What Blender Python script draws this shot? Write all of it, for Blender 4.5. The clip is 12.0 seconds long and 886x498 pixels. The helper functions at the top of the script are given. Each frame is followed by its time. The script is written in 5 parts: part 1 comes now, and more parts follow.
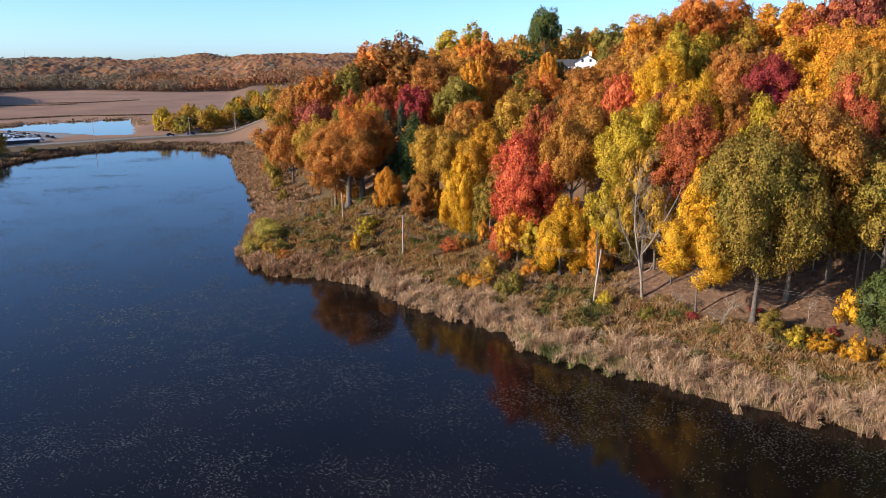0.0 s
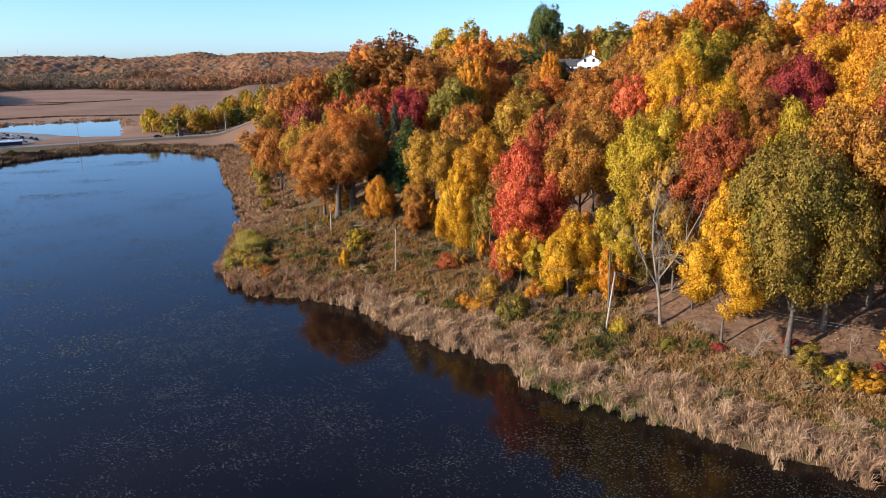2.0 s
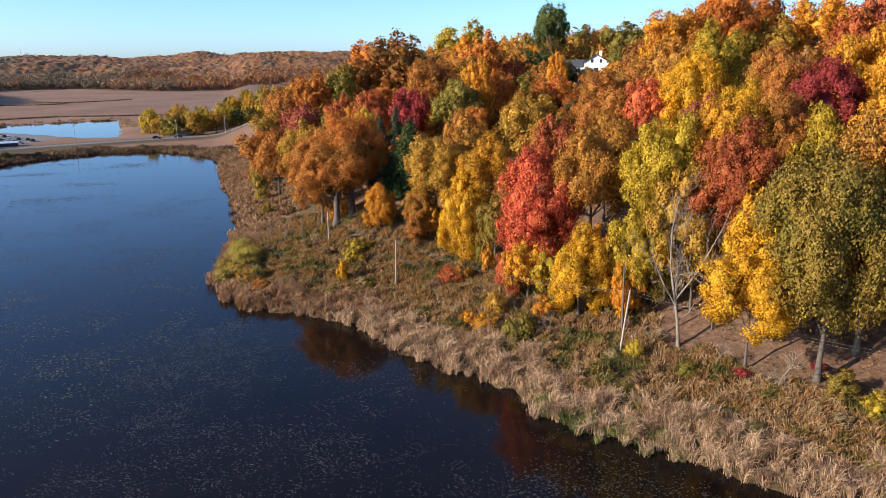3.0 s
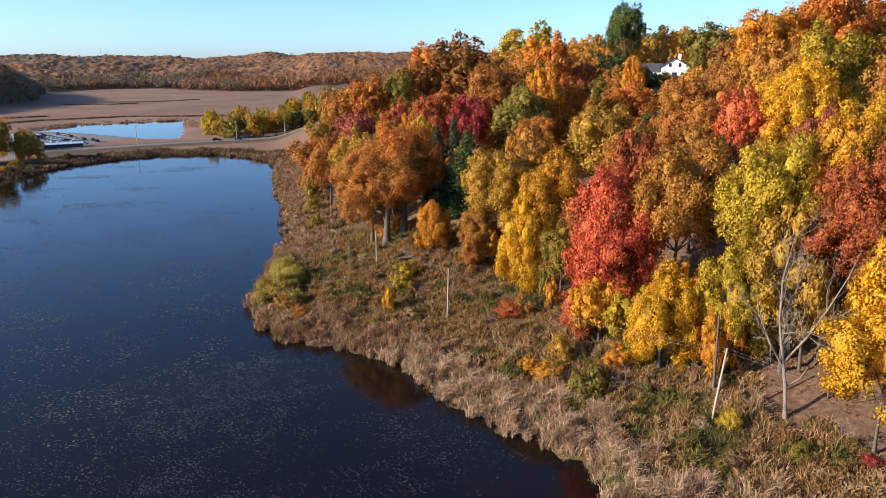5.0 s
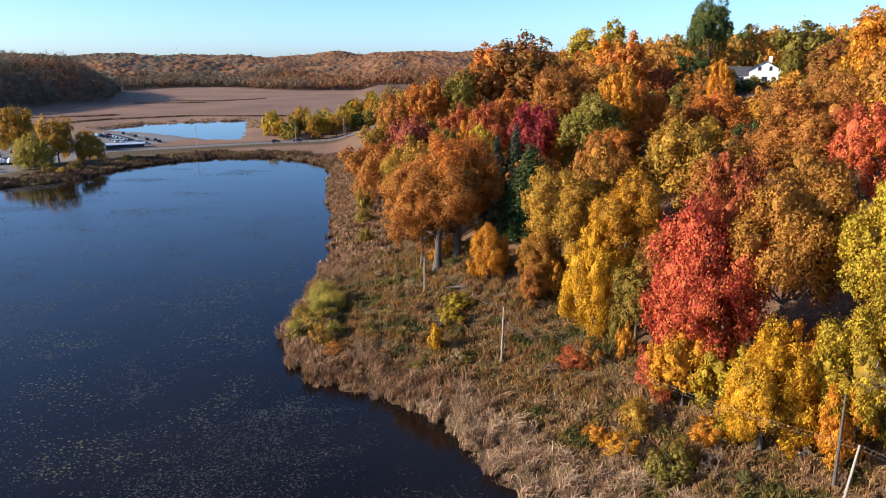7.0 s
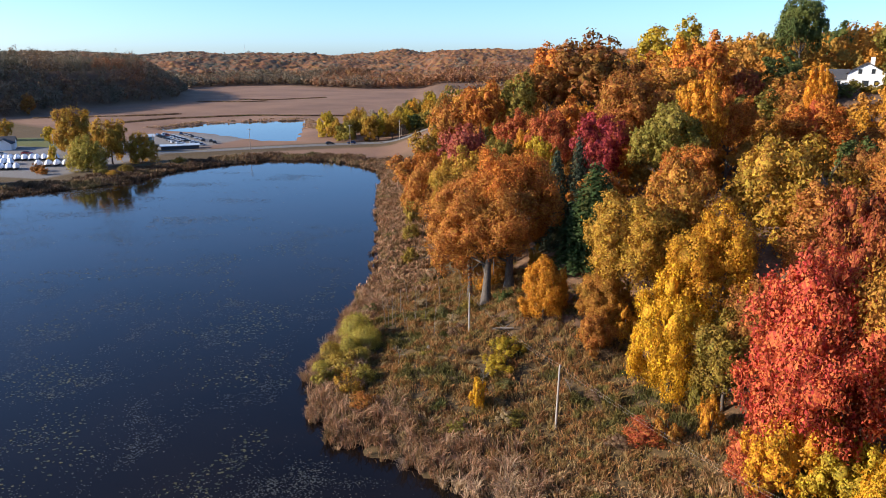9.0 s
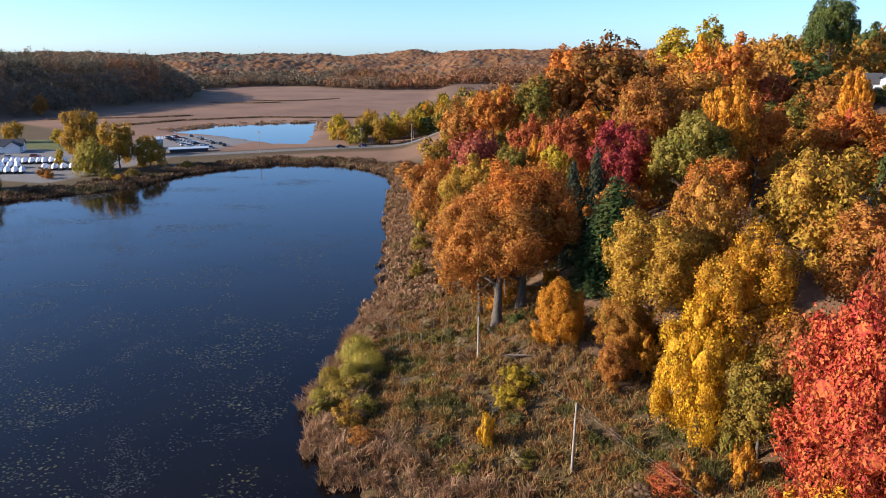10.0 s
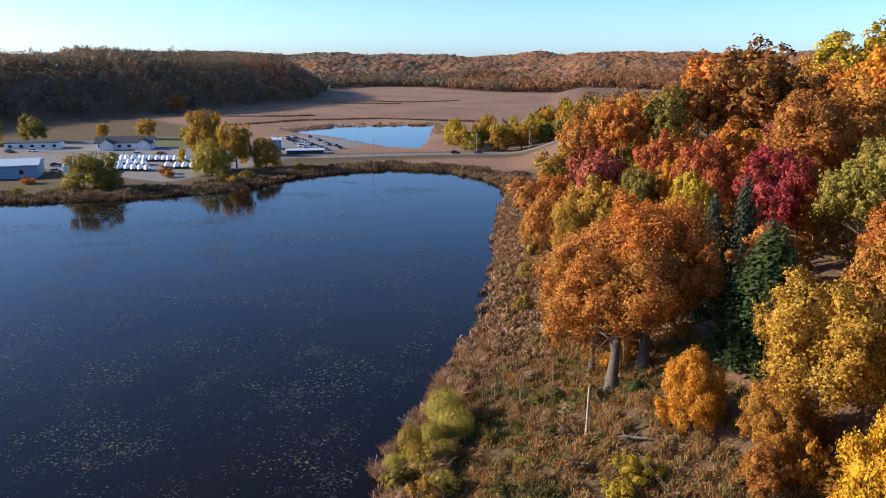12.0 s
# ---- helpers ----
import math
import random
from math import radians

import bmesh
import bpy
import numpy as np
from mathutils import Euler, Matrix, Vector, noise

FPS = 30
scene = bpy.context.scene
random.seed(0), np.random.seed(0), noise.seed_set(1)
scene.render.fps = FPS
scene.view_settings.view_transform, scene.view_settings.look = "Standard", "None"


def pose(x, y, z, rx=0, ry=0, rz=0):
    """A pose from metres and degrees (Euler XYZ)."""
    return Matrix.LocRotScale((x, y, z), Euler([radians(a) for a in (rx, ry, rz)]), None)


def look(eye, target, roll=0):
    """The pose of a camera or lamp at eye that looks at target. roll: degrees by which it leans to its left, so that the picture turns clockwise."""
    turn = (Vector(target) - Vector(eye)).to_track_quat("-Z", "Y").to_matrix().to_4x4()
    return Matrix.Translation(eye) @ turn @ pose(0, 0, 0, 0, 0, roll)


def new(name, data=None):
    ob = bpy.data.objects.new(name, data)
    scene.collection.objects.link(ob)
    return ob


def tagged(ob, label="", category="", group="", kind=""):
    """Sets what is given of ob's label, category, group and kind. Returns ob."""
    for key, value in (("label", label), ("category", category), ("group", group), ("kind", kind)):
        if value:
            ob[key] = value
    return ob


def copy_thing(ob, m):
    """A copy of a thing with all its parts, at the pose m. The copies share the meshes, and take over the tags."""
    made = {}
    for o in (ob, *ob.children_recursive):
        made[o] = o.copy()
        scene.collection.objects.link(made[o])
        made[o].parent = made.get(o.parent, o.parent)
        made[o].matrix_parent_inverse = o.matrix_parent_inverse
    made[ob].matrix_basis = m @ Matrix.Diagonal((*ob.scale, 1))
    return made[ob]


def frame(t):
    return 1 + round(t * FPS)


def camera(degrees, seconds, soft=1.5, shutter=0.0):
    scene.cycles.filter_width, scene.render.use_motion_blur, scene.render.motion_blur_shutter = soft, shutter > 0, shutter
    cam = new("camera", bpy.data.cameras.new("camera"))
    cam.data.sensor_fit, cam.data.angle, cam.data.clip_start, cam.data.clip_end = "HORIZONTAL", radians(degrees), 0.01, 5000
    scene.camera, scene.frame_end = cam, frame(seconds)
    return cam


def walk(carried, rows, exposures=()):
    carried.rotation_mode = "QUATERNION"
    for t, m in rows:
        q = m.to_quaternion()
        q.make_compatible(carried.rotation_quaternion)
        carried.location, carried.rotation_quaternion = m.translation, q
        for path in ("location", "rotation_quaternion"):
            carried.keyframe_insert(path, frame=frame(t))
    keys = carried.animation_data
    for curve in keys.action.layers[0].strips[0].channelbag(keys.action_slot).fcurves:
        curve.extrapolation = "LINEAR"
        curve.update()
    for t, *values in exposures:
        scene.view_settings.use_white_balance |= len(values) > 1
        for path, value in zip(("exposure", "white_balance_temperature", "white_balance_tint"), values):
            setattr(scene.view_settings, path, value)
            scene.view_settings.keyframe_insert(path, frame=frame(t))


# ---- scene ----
cam = camera(63.9, 12.0, soft=0.9)
PATH = [
    (0, (0.615, -5.23, 38.608), (0.602, -3.295, 38.104), -0.2),
    (0.5, (0.613, -2.615, 38.737), (0.602, -0.681, 38.23), -0.3),
    (1, (0.682, 0.129, 38.734), (0.672, 2.063, 38.226), -0.3),
    (1.5, (0.668, 3.088, 38.778), (0.662, 5.023, 38.27), -0.3),
    (2, (0.674, 6.146, 38.902), (0.67, 8.08, 38.395), -0.2),
    (2.5, (0.681, 9.435, 39.16), (0.68, 11.369, 38.651), -0.2),
    (4.5, (0.755, 23.172, 39.955), (0.62, 25.101, 39.447), -0.1),
    (5, (0.767, 26.81, 40.177), (0.586, 28.736, 39.67), 0.0),
    (5.5, (0.682, 30.402, 40.415), (0.482, 32.326, 39.908), 0.1),
    (6, (0.596, 34.073, 40.705), (0.364, 35.993, 40.196), 0.0),
    (6.5, (0.46, 37.848, 40.938), (0.171, 39.76, 40.428), 0.1),
    (7, (0.213, 41.553, 41.156), (-0.141, 43.454, 40.646), 0.1),
    (9, (-1.155, 56.766, 42.348), (-1.672, 58.628, 41.831), -0.0),
    (9.5, (-1.696, 60.301, 42.681), (-2.222, 62.161, 42.164), -0.0),
    (10, (-2.324, 63.949, 43.036), (-2.878, 65.8, 42.52), 0.0),
    (10.5, (-3.17, 67.7, 43.447), (-3.812, 69.522, 42.93), 0.2),
    (11, (-4.027, 71.485, 43.769), (-4.793, 73.258, 43.252), 0.3),
    (11.5, (-4.956, 75.14, 44.08), (-5.783, 76.886, 43.563), 0.3),
    (12, (-6.115, 78.787, 44.195), (-6.969, 80.521, 43.68), 0.5),
]
walk(cam, [(t, look(eye, target, roll)) for t, eye, target, roll in PATH])

# ---- world and sun: low sun from the west, clear autumn sky ----
SUN_ELEVATION = 21.5
SUN_FROM = Vector((-1.0, -0.42, 0.0)).normalized()
world = bpy.data.worlds.new("sky")
scene.world = world
world.use_nodes = True
wt = world.node_tree
sky = wt.nodes.new("ShaderNodeTexSky")
sky.sky_type = "NISHITA"
sky.sun_disc = False
sky.sun_elevation = radians(SUN_ELEVATION)
sky.sun_rotation = radians(-112.8)
sky.altitude, sky.air_density, sky.dust_density, sky.ozone_density = 1500.0, 0.88, 2.4, 6.2
wt.links.new(sky.outputs[0], wt.nodes["Background"].inputs[0])
wt.nodes["Background"].inputs[1].default_value = 0.147
sun_data = bpy.data.lights.new("sun", "SUN")
sun_data.energy, sun_data.angle, sun_data.color = 4.7, radians(0.6), (1.0, 0.875, 0.735)
sun_dir = SUN_FROM * math.cos(radians(SUN_ELEVATION)) + Vector((0, 0, math.sin(radians(SUN_ELEVATION))))
sun = new("sun", sun_data)
sun.matrix_world = look(sun_dir * 300, (0, 0, 0))
scene.view_settings.exposure = 0.91

# ---- materials ----
def material(name):
    m = bpy.data.materials.new(name)
    m.use_nodes = True
    t = m.node_tree
    t.nodes.clear()
    out = t.nodes.new("ShaderNodeOutputMaterial")
    return m, t, out


def node(t, kind, **values):
    n = t.nodes.new(kind)
    for key, value in values.items():
        n.inputs[key.replace("_", " ")].default_value = value
    return n


def noise_of(t, vector, scale, detail=4.0, rough=0.55):
    n = node(t, "ShaderNodeTexNoise", Scale=scale, Detail=detail, Roughness=rough)
    t.links.new(vector, n.inputs["Vector"])
    return n.outputs["Fac"]


def ramp(t, fac, stops):
    n = t.nodes.new("ShaderNodeValToRGB")
    while len(n.color_ramp.elements) < len(stops):
        n.color_ramp.elements.new(0.5)
    for e, (at, col) in zip(n.color_ramp.elements, stops):
        e.position, e.color = at, (*col, 1.0)
    t.links.new(fac, n.inputs[0])
    return n.outputs[0]


def mix(t, fac, a, b, mode="MIX"):
    n = t.nodes.new("ShaderNodeMix")
    n.data_type, n.blend_type, n.clamp_factor = "RGBA", mode, True
    for value, socket in ((fac, n.inputs[0]), (a, n.inputs[6]), (b, n.inputs[7])):
        if isinstance(value, (int, float)):
            socket.default_value = value
        elif isinstance(value, tuple):
            socket.default_value = (*value, 1.0)
        else:
            t.links.new(value, socket)
    return n.outputs[2]


def maths(t, op, a, b=None, clamp=False):
    n = t.nodes.new("ShaderNodeMath")
    n.operation, n.use_clamp = op, clamp
    for value, socket in ((a, n.inputs[0]), (b, n.inputs[1])):
        if value is None:
            continue
        if isinstance(value, (int, float)):
            socket.default_value = value
        else:
            t.links.new(value, socket)
    return n.outputs[0]


def place_of(t, which="Object"):
    return t.nodes.new("ShaderNodeTexCoord").outputs[which]


def finish(t, out, colour, rough=0.8, bump=None, strength=0.3, distance=0.1, metallic=0.0, translucent=0.0):
    p = node(t, "ShaderNodeBsdfPrincipled", Roughness=rough, Metallic=metallic)
    p.inputs["Specular IOR Level"].default_value = 0.25
    if isinstance(colour, tuple):
        p.inputs["Base Color"].default_value = (*colour, 1.0)
    else:
        t.links.new(colour, p.inputs["Base Color"])
    if bump is not None:
        b = node(t, "ShaderNodeBump", Strength=strength, Distance=distance)
        t.links.new(bump, b.inputs["Height"])
        t.links.new(b.outputs[0], p.inputs["Normal"])
    if translucent:
        tr = t.nodes.new("ShaderNodeBsdfTranslucent")
        t.links.new(colour, tr.inputs[0])
        ms = t.nodes.new("ShaderNodeMixShader")
        ms.inputs[0].default_value = translucent
        t.links.new(p.outputs[0], ms.inputs[1])
        t.links.new(tr.outputs[0], ms.inputs[2])
        t.links.new(ms.outputs[0], out.inputs[0])
    else:
        t.links.new(p.outputs[0], out.inputs[0])
    return p


def leaf_material():
    """Autumn leaves: the tree's own colour, patches turned further or still green, each leaf a little different."""
    m, t, out = material("autumn_leaves")
    info = t.nodes.new("ShaderNodeObjectInfo")
    geo = t.nodes.new("ShaderNodeNewGeometry")
    where = place_of(t)
    patch = noise_of(t, where, 1.9, 3.0)
    hsv = node(t, "ShaderNodeHueSaturation", Saturation=0.99, Value=1.0)
    island = geo.outputs["Random Per Island"]
    t.links.new(maths(t, "ADD", maths(t, "MULTIPLY", island, 0.040), 0.470), hsv.inputs["Hue"])
    grain = maths(t, "ADD", maths(t, "MULTIPLY", noise_of(t, where, 42.0, 2.0, 0.6), 1.7), 0.24)
    t.links.new(maths(t, "MULTIPLY", maths(t, "ADD", maths(t, "MULTIPLY", island, 0.55), 0.70), grain), hsv.inputs["Value"])
    t.links.new(info.outputs["Color"], hsv.inputs["Color"])
    green = maths(t, "MULTIPLY", ramp(t, patch, [(0.48, (0, 0, 0)), (0.68, (1, 1, 1))]), info.outputs["Alpha"])
    col = mix(t, green, hsv.outputs[0], (0.17, 0.17, 0.03))
    dry = ramp(t, noise_of(t, where, 4.5, 2.0), [(0.60, (0, 0, 0)), (0.75, (1, 1, 1))])
    col = mix(t, maths(t, "MULTIPLY", dry, 0.35), col, (0.20, 0.085, 0.03))
    finish(t, out, col, rough=0.75, translucent=0.38)
    return m


def bark_material(name, dark, light, scale=3.0):
    m, t, out = material(name)
    where = place_of(t)
    mp = node(t, "ShaderNodeMapping")
    mp.inputs["Scale"].default_value = (1, 1, 0.25)
    t.links.new(where, mp.inputs[0])
    n = noise_of(t, mp.outputs[0], scale * 4, 6.0, 0.65)
    col = ramp(t, n, [(0.3, dark), (0.7, light)])
    finish(t, out, col, rough=0.9, bump=n, strength=0.6, distance=0.08)
    return m


def blade_material(name, stops, scale, translucent=0.25):
    """Grass, reeds and weeds: broad patches of kinds, and every blade its own tone."""
    m, t, out = material(name)
    where = place_of(t)
    geo = t.nodes.new("ShaderNodeNewGeometry")
    col = ramp(t, noise_of(t, where, scale, 5.0, 0.6), stops)
    island = geo.outputs["Random Per Island"]
    hsv = node(t, "ShaderNodeHueSaturation", Saturation=1.0)
    t.links.new(maths(t, "ADD", maths(t, "MULTIPLY", island, 0.9), 0.5), hsv.inputs["Value"])
    t.links.new(maths(t, "ADD", maths(t, "MULTIPLY", island, -0.03), 0.515), hsv.inputs["Hue"])
    t.links.new(col, hsv.inputs["Color"])
    finish(t, out, hsv.outputs[0], rough=0.75, translucent=translucent)
    return m


def ground_material():
    m, t, out = material("ground_cover")
    where = place_of(t)
    fine = noise_of(t, where, 1.4, 8.0, 0.7)
    broad = noise_of(t, where, 0.06, 4.0)
    meadow = ramp(t, fine, [(0.3, (0.045, 0.032, 0.014)), (0.7, (0.15, 0.095, 0.04))])
    litter = ramp(t, fine, [(0.25, (0.05, 0.032, 0.022)), (0.52, (0.15, 0.085, 0.052)), (0.75, (0.27, 0.16, 0.09))])
    streak = noise_of(t, where, 0.016, 6.0, 0.62)
    marsh = mix(t, ramp(t, streak, [(0.35, (0, 0, 0)), (0.65, (1, 1, 1))]), (0.155, 0.078, 0.054), (0.27, 0.148, 0.096))
    marsh = mix(t, maths(t, "MULTIPLY", fine, 0.55), marsh, (0.20, 0.13, 0.07))
    gravel = ramp(t, fine, [(0.3, (0.13, 0.12, 0.11)), (0.7, (0.24, 0.225, 0.21))])
    lawn = ramp(t, fine, [(0.3, (0.07, 0.085, 0.025)), (0.7, (0.15, 0.15, 0.05))])

    def weight(name):
        a = t.nodes.new("ShaderNodeAttribute")
        a.attribute_name = name
        return maths(t, "ADD", a.outputs["Fac"], maths(t, "MULTIPLY", maths(t, "SUBTRACT", broad, 0.5), 0.25), clamp=True)

    col = mix(t, weight("litter"), meadow, litter)
    col = mix(t, weight("marsh"), col, marsh)
    col = mix(t, weight("lawn"), col, lawn)
    col = mix(t, weight("gravel"), col, gravel)
    finish(t, out, col, rough=0.95, bump=fine, strength=0.5, distance=0.25)
    return m


def water_material(name, rough, ripples):
    m, t, out = material(name)
    where = place_of(t)
    shallow = noise_of(t, where, 0.035, 4.0)
    col = ramp(t, shallow, [(0.35, (0.004, 0.003, 0.0028)), (0.65, (0.009, 0.0062, 0.0048))])
    ripple = noise_of(t, where, 2.2, 3.0, 0.5)
    p = finish(t, out, col, rough=rough, bump=ripple, strength=ripples, distance=0.04)
    p.inputs["IOR"].default_value = 1.33
    p.inputs["Specular IOR Level"].default_value = 0.28
    return m


def tint_material(name, stops, rough=0.7, translucent=0.2):
    """Leaves of a wood far off: one tone to a tree, by its own number."""
    m, t, out = material(name)
    a = t.nodes.new("ShaderNodeAttribute")
    a.attribute_name = "tint"
    geo = t.nodes.new("ShaderNodeNewGeometry")
    col = ramp(t, a.outputs["Fac"], stops)
    hsv = node(t, "ShaderNodeHueSaturation", Saturation=1.0)
    grain = maths(t, "ADD", maths(t, "MULTIPLY", noise_of(t, place_of(t), 0.55, 3.0, 0.65), 0.9), 0.5)
    t.links.new(maths(t, "MULTIPLY", maths(t, "ADD", maths(t, "MULTIPLY", geo.outputs["Random Per Island"], 0.25), 0.85), grain), hsv.inputs["Value"])
    t.links.new(col, hsv.inputs["Color"])
    finish(t, out, hsv.outputs[0], rough=rough, translucent=translucent)
    return m


def painted(name, colour, rough=0.5, spread=0.12, scale=3.0, metallic=0.0):
    m, t, out = material(name)
    n = noise_of(t, place_of(t), scale, 5.0)
    dark = tuple(c * (1 - spread) for c in colour)
    light = tuple(min(1, c * (1 + spread)) for c in colour)
    finish(t, out, ramp(t, n, [(0.3, dark), (0.7, light)]), rough=rough, bump=n, strength=0.08, metallic=metallic)
    return m


LEAVES = leaf_material()
BARK = bark_material("oak_bark", (0.05, 0.04, 0.032), (0.17, 0.14, 0.115))
PALE_BARK = bark_material("dead_wood", (0.11, 0.09, 0.07), (0.33, 0.27, 0.21))
POLE_WOOD = bark_material("pole_wood", (0.23, 0.195, 0.155), (0.45, 0.39, 0.32), 2.0)
REED = blade_material("reed_straw", [(0.32, (0.22, 0.125, 0.075)), (0.42, (0.38, 0.235, 0.135)), (0.54, (0.52, 0.355, 0.205)), (0.68, (0.30, 0.20, 0.10))], 0.30)
REED_BROWN = blade_material("brown_sedge", [(0.34, (0.15, 0.095, 0.035)), (0.45, (0.30, 0.165, 0.08)), (0.55, (0.42, 0.255, 0.14)), (0.66, (0.20, 0.14, 0.045))], 0.25)
POINT_WEED = blade_material("point_weeds", [(0.36, (0.09, 0.085, 0.02)), (0.43, (0.20, 0.155, 0.04)), (0.49, (0.33, 0.155, 0.05)), (0.55, (0.28, 0.20, 0.07)), (0.60, (0.24, 0.11, 0.04)), (0.66, (0.10, 0.10, 0.022))], 0.17)
WEED = blade_material("meadow_weeds", [(0.37, (0.10, 0.095, 0.022)), (0.43, (0.24, 0.165, 0.045)), (0.48, (0.32, 0.175, 0.07)), (0.53, (0.40, 0.27, 0.125)), (0.58, (0.29, 0.15, 0.06)), (0.63, (0.27, 0.17, 0.05)), (0.68, (0.11, 0.11, 0.026))], 0.17)
GROUND = ground_material()
WATER = water_material("lake_water", 0.07, 0.018)
POND_WATER = water_material("pond_water", 0.03, 0.004)
# Autumn tones of the far woods, muted and partly greyed to paint in haze.
HAZED_LEAVES = tint_material("far_autumn_leaves", [(0.0, (0.15, 0.13, 0.085)), (0.18, (0.20, 0.145, 0.09)), (0.36, (0.26, 0.155, 0.085)), (0.5, (0.30, 0.135, 0.07)), (0.62, (0.34, 0.145, 0.06)), (0.74, (0.33, 0.19, 0.07)), (0.88, (0.25, 0.10, 0.065)), (1.0, (0.19, 0.15, 0.10))], translucent=0.25)
HILL_LEAVES = tint_material("hill_autumn_leaves", [(0.0, (0.20, 0.16, 0.04)), (0.3, (0.38, 0.21, 0.035)), (0.5, (0.50, 0.20, 0.03)), (0.7, (0.54, 0.26, 0.025)), (1.0, (0.36, 0.12, 0.03))])
LITTER = tint_material("fallen_leaves", [(0.0, (0.06, 0.035, 0.022)), (0.5, (0.17, 0.09, 0.05)), (0.85, (0.33, 0.20, 0.11)), (1.0, (0.42, 0.22, 0.06))], translucent=0.1)
PAD = tint_material("lily_pads", [(0.0, (0.02, 0.02, 0.017)), (0.6, (0.05, 0.047, 0.036)), (1.0, (0.12, 0.11, 0.08))], rough=0.30, translucent=0.0)
YELLOW_PAD = tint_material("yellowing_lily_pads", [(0.0, (0.02, 0.022, 0.01)), (0.6, (0.05, 0.048, 0.018)), (1.0, (0.12, 0.10, 0.03))], rough=0.35, translucent=0.0)
ASPHALT = painted("asphalt", (0.15, 0.145, 0.14), 0.9, 0.2, 0.6)
WHITE = painted("white_paint", (0.76, 0.76, 0.75), 0.6, 0.06)
ROOF = painted("dark_shingles", (0.06, 0.062, 0.07), 0.9, 0.3, 5.0)
BLUE_METAL = painted("blue_siding", (0.20, 0.30, 0.42), 0.5, 0.1)
GLASS_DARK = painted("dark_glass", (0.03, 0.035, 0.04), 0.12, 0.05)
SHRINK = painted("white_boat_cover", (0.80, 0.81, 0.83), 0.45, 0.06)
RUBBER = painted("tyre_rubber", (0.03, 0.03, 0.03), 0.9, 0.1)
WIRE = painted("cable", (0.30, 0.28, 0.25), 0.5, 0.1)
BRICK = painted("chimney_masonry", (0.70, 0.68, 0.64), 0.8, 0.15)

# ---- mesh helpers ----
rng = np.random.default_rng(7)


def mesh_of(name, verts, faces, mat, attributes=None, smooth=False):
    """A mesh from arrays of points and of faces with equally many corners."""
    verts, faces = np.asarray(verts, np.float32), np.asarray(faces, np.int32)
    n = faces.shape[1]
    me = bpy.data.meshes.new(name)
    me.vertices.add(len(verts))
    me.vertices.foreach_set("co", verts.ravel())
    me.loops.add(faces.size)
    me.loops.foreach_set("vertex_index", faces.ravel())
    me.polygons.add(len(faces))
    me.polygons.foreach_set("loop_start", np.arange(0, faces.size, n, dtype=np.int32))
    for key, values in (attributes or {}).items():
        a = me.attributes.new(key, "FLOAT", "POINT")
        a.data.foreach_set("value", np.asarray(values, np.float32))
    if smooth:
        me.polygons.foreach_set("use_smooth", np.ones(len(faces), bool))
    me.update(calc_edges=True)
    me.validate()
    me.materials.append(mat)
    return me


def part(name, data, mat, parent, label=""):
    """One mesh object under a thing or a part; data is a mesh or a bmesh."""
    if isinstance(data, bmesh.types.BMesh):
        me = bpy.data.meshes.new(name)
        bmesh.ops.recalc_face_normals(data, faces=data.faces)
        data.to_mesh(me)
        data.free()
        me.materials.append(mat)
        data = me
    ob = new(name, data)
    ob.parent = parent
    return tagged(ob, label)


def box(bm, sx, sy, sz, at=(0, 0, 0), bevel=0.0, rot=0.0):
    made = bmesh.ops.create_cube(bm, size=1.0, matrix=Matrix.Translation(at) @ Matrix.Rotation(rot, 4, "Z") @ Matrix.Diagonal((sx, sy, sz, 1)))
    if bevel:
        edges = list({e for v in made["verts"] for e in v.link_edges})
        bmesh.ops.bevel(bm, geom=edges, offset=bevel, segments=2, affect="EDGES", profile=0.5)
    return bm


def tubes(paths, sides=7):
    """Tapered round limbs: each path is a list of (point, radius)."""
    vs, fs, n0 = [], [], 0
    for path in paths:
        pts = np.array([p for p, _ in path], float)
        rad = [r for _, r in path]
        for i in range(len(pts)):
            d = pts[min(i + 1, len(pts) - 1)] - pts[max(i - 1, 0)]
            d /= np.linalg.norm(d) + 1e-9
            a = np.cross(d, (0.31, 0.95, 0.05))
            a /= np.linalg.norm(a) + 1e-9
            b = np.cross(d, a)
            for k in range(sides):
                w = 2 * math.pi * k / sides
                vs.append(pts[i] + rad[i] * (math.cos(w) * a + math.sin(w) * b))
        for i in range(len(pts) - 1):
            for k in range(sides):
                k2 = (k + 1) % sides
                fs.append((n0 + i * sides + k, n0 + i * sides + k2, n0 + (i + 1) * sides + k2, n0 + (i + 1) * sides + k))
        n0 = len(vs)
    return np.array(vs), np.array(fs)


def unit(v):
    return v / (np.linalg.norm(v, axis=-1, keepdims=True) + 1e-9)


def leaf_quads(centres, normals, size, r):
    """Small leaf sprays as diamonds round their centres."""
    n = len(centres)
    a = unit(np.cross(normals, unit(r.normal(size=(n, 3)))))
    b = np.cross(unit(normals), a)
    s = size * r.uniform(0.65, 1.35, (n, 1))
    lift = unit(normals) * s * 0.25
    v = np.stack([centres - a * s, centres - b * s * 0.62 + lift, centres + a * s, centres + b * s * 0.62 + lift], 1).reshape(-1, 3)
    return v, np.arange(4 * n).reshape(-1, 4)


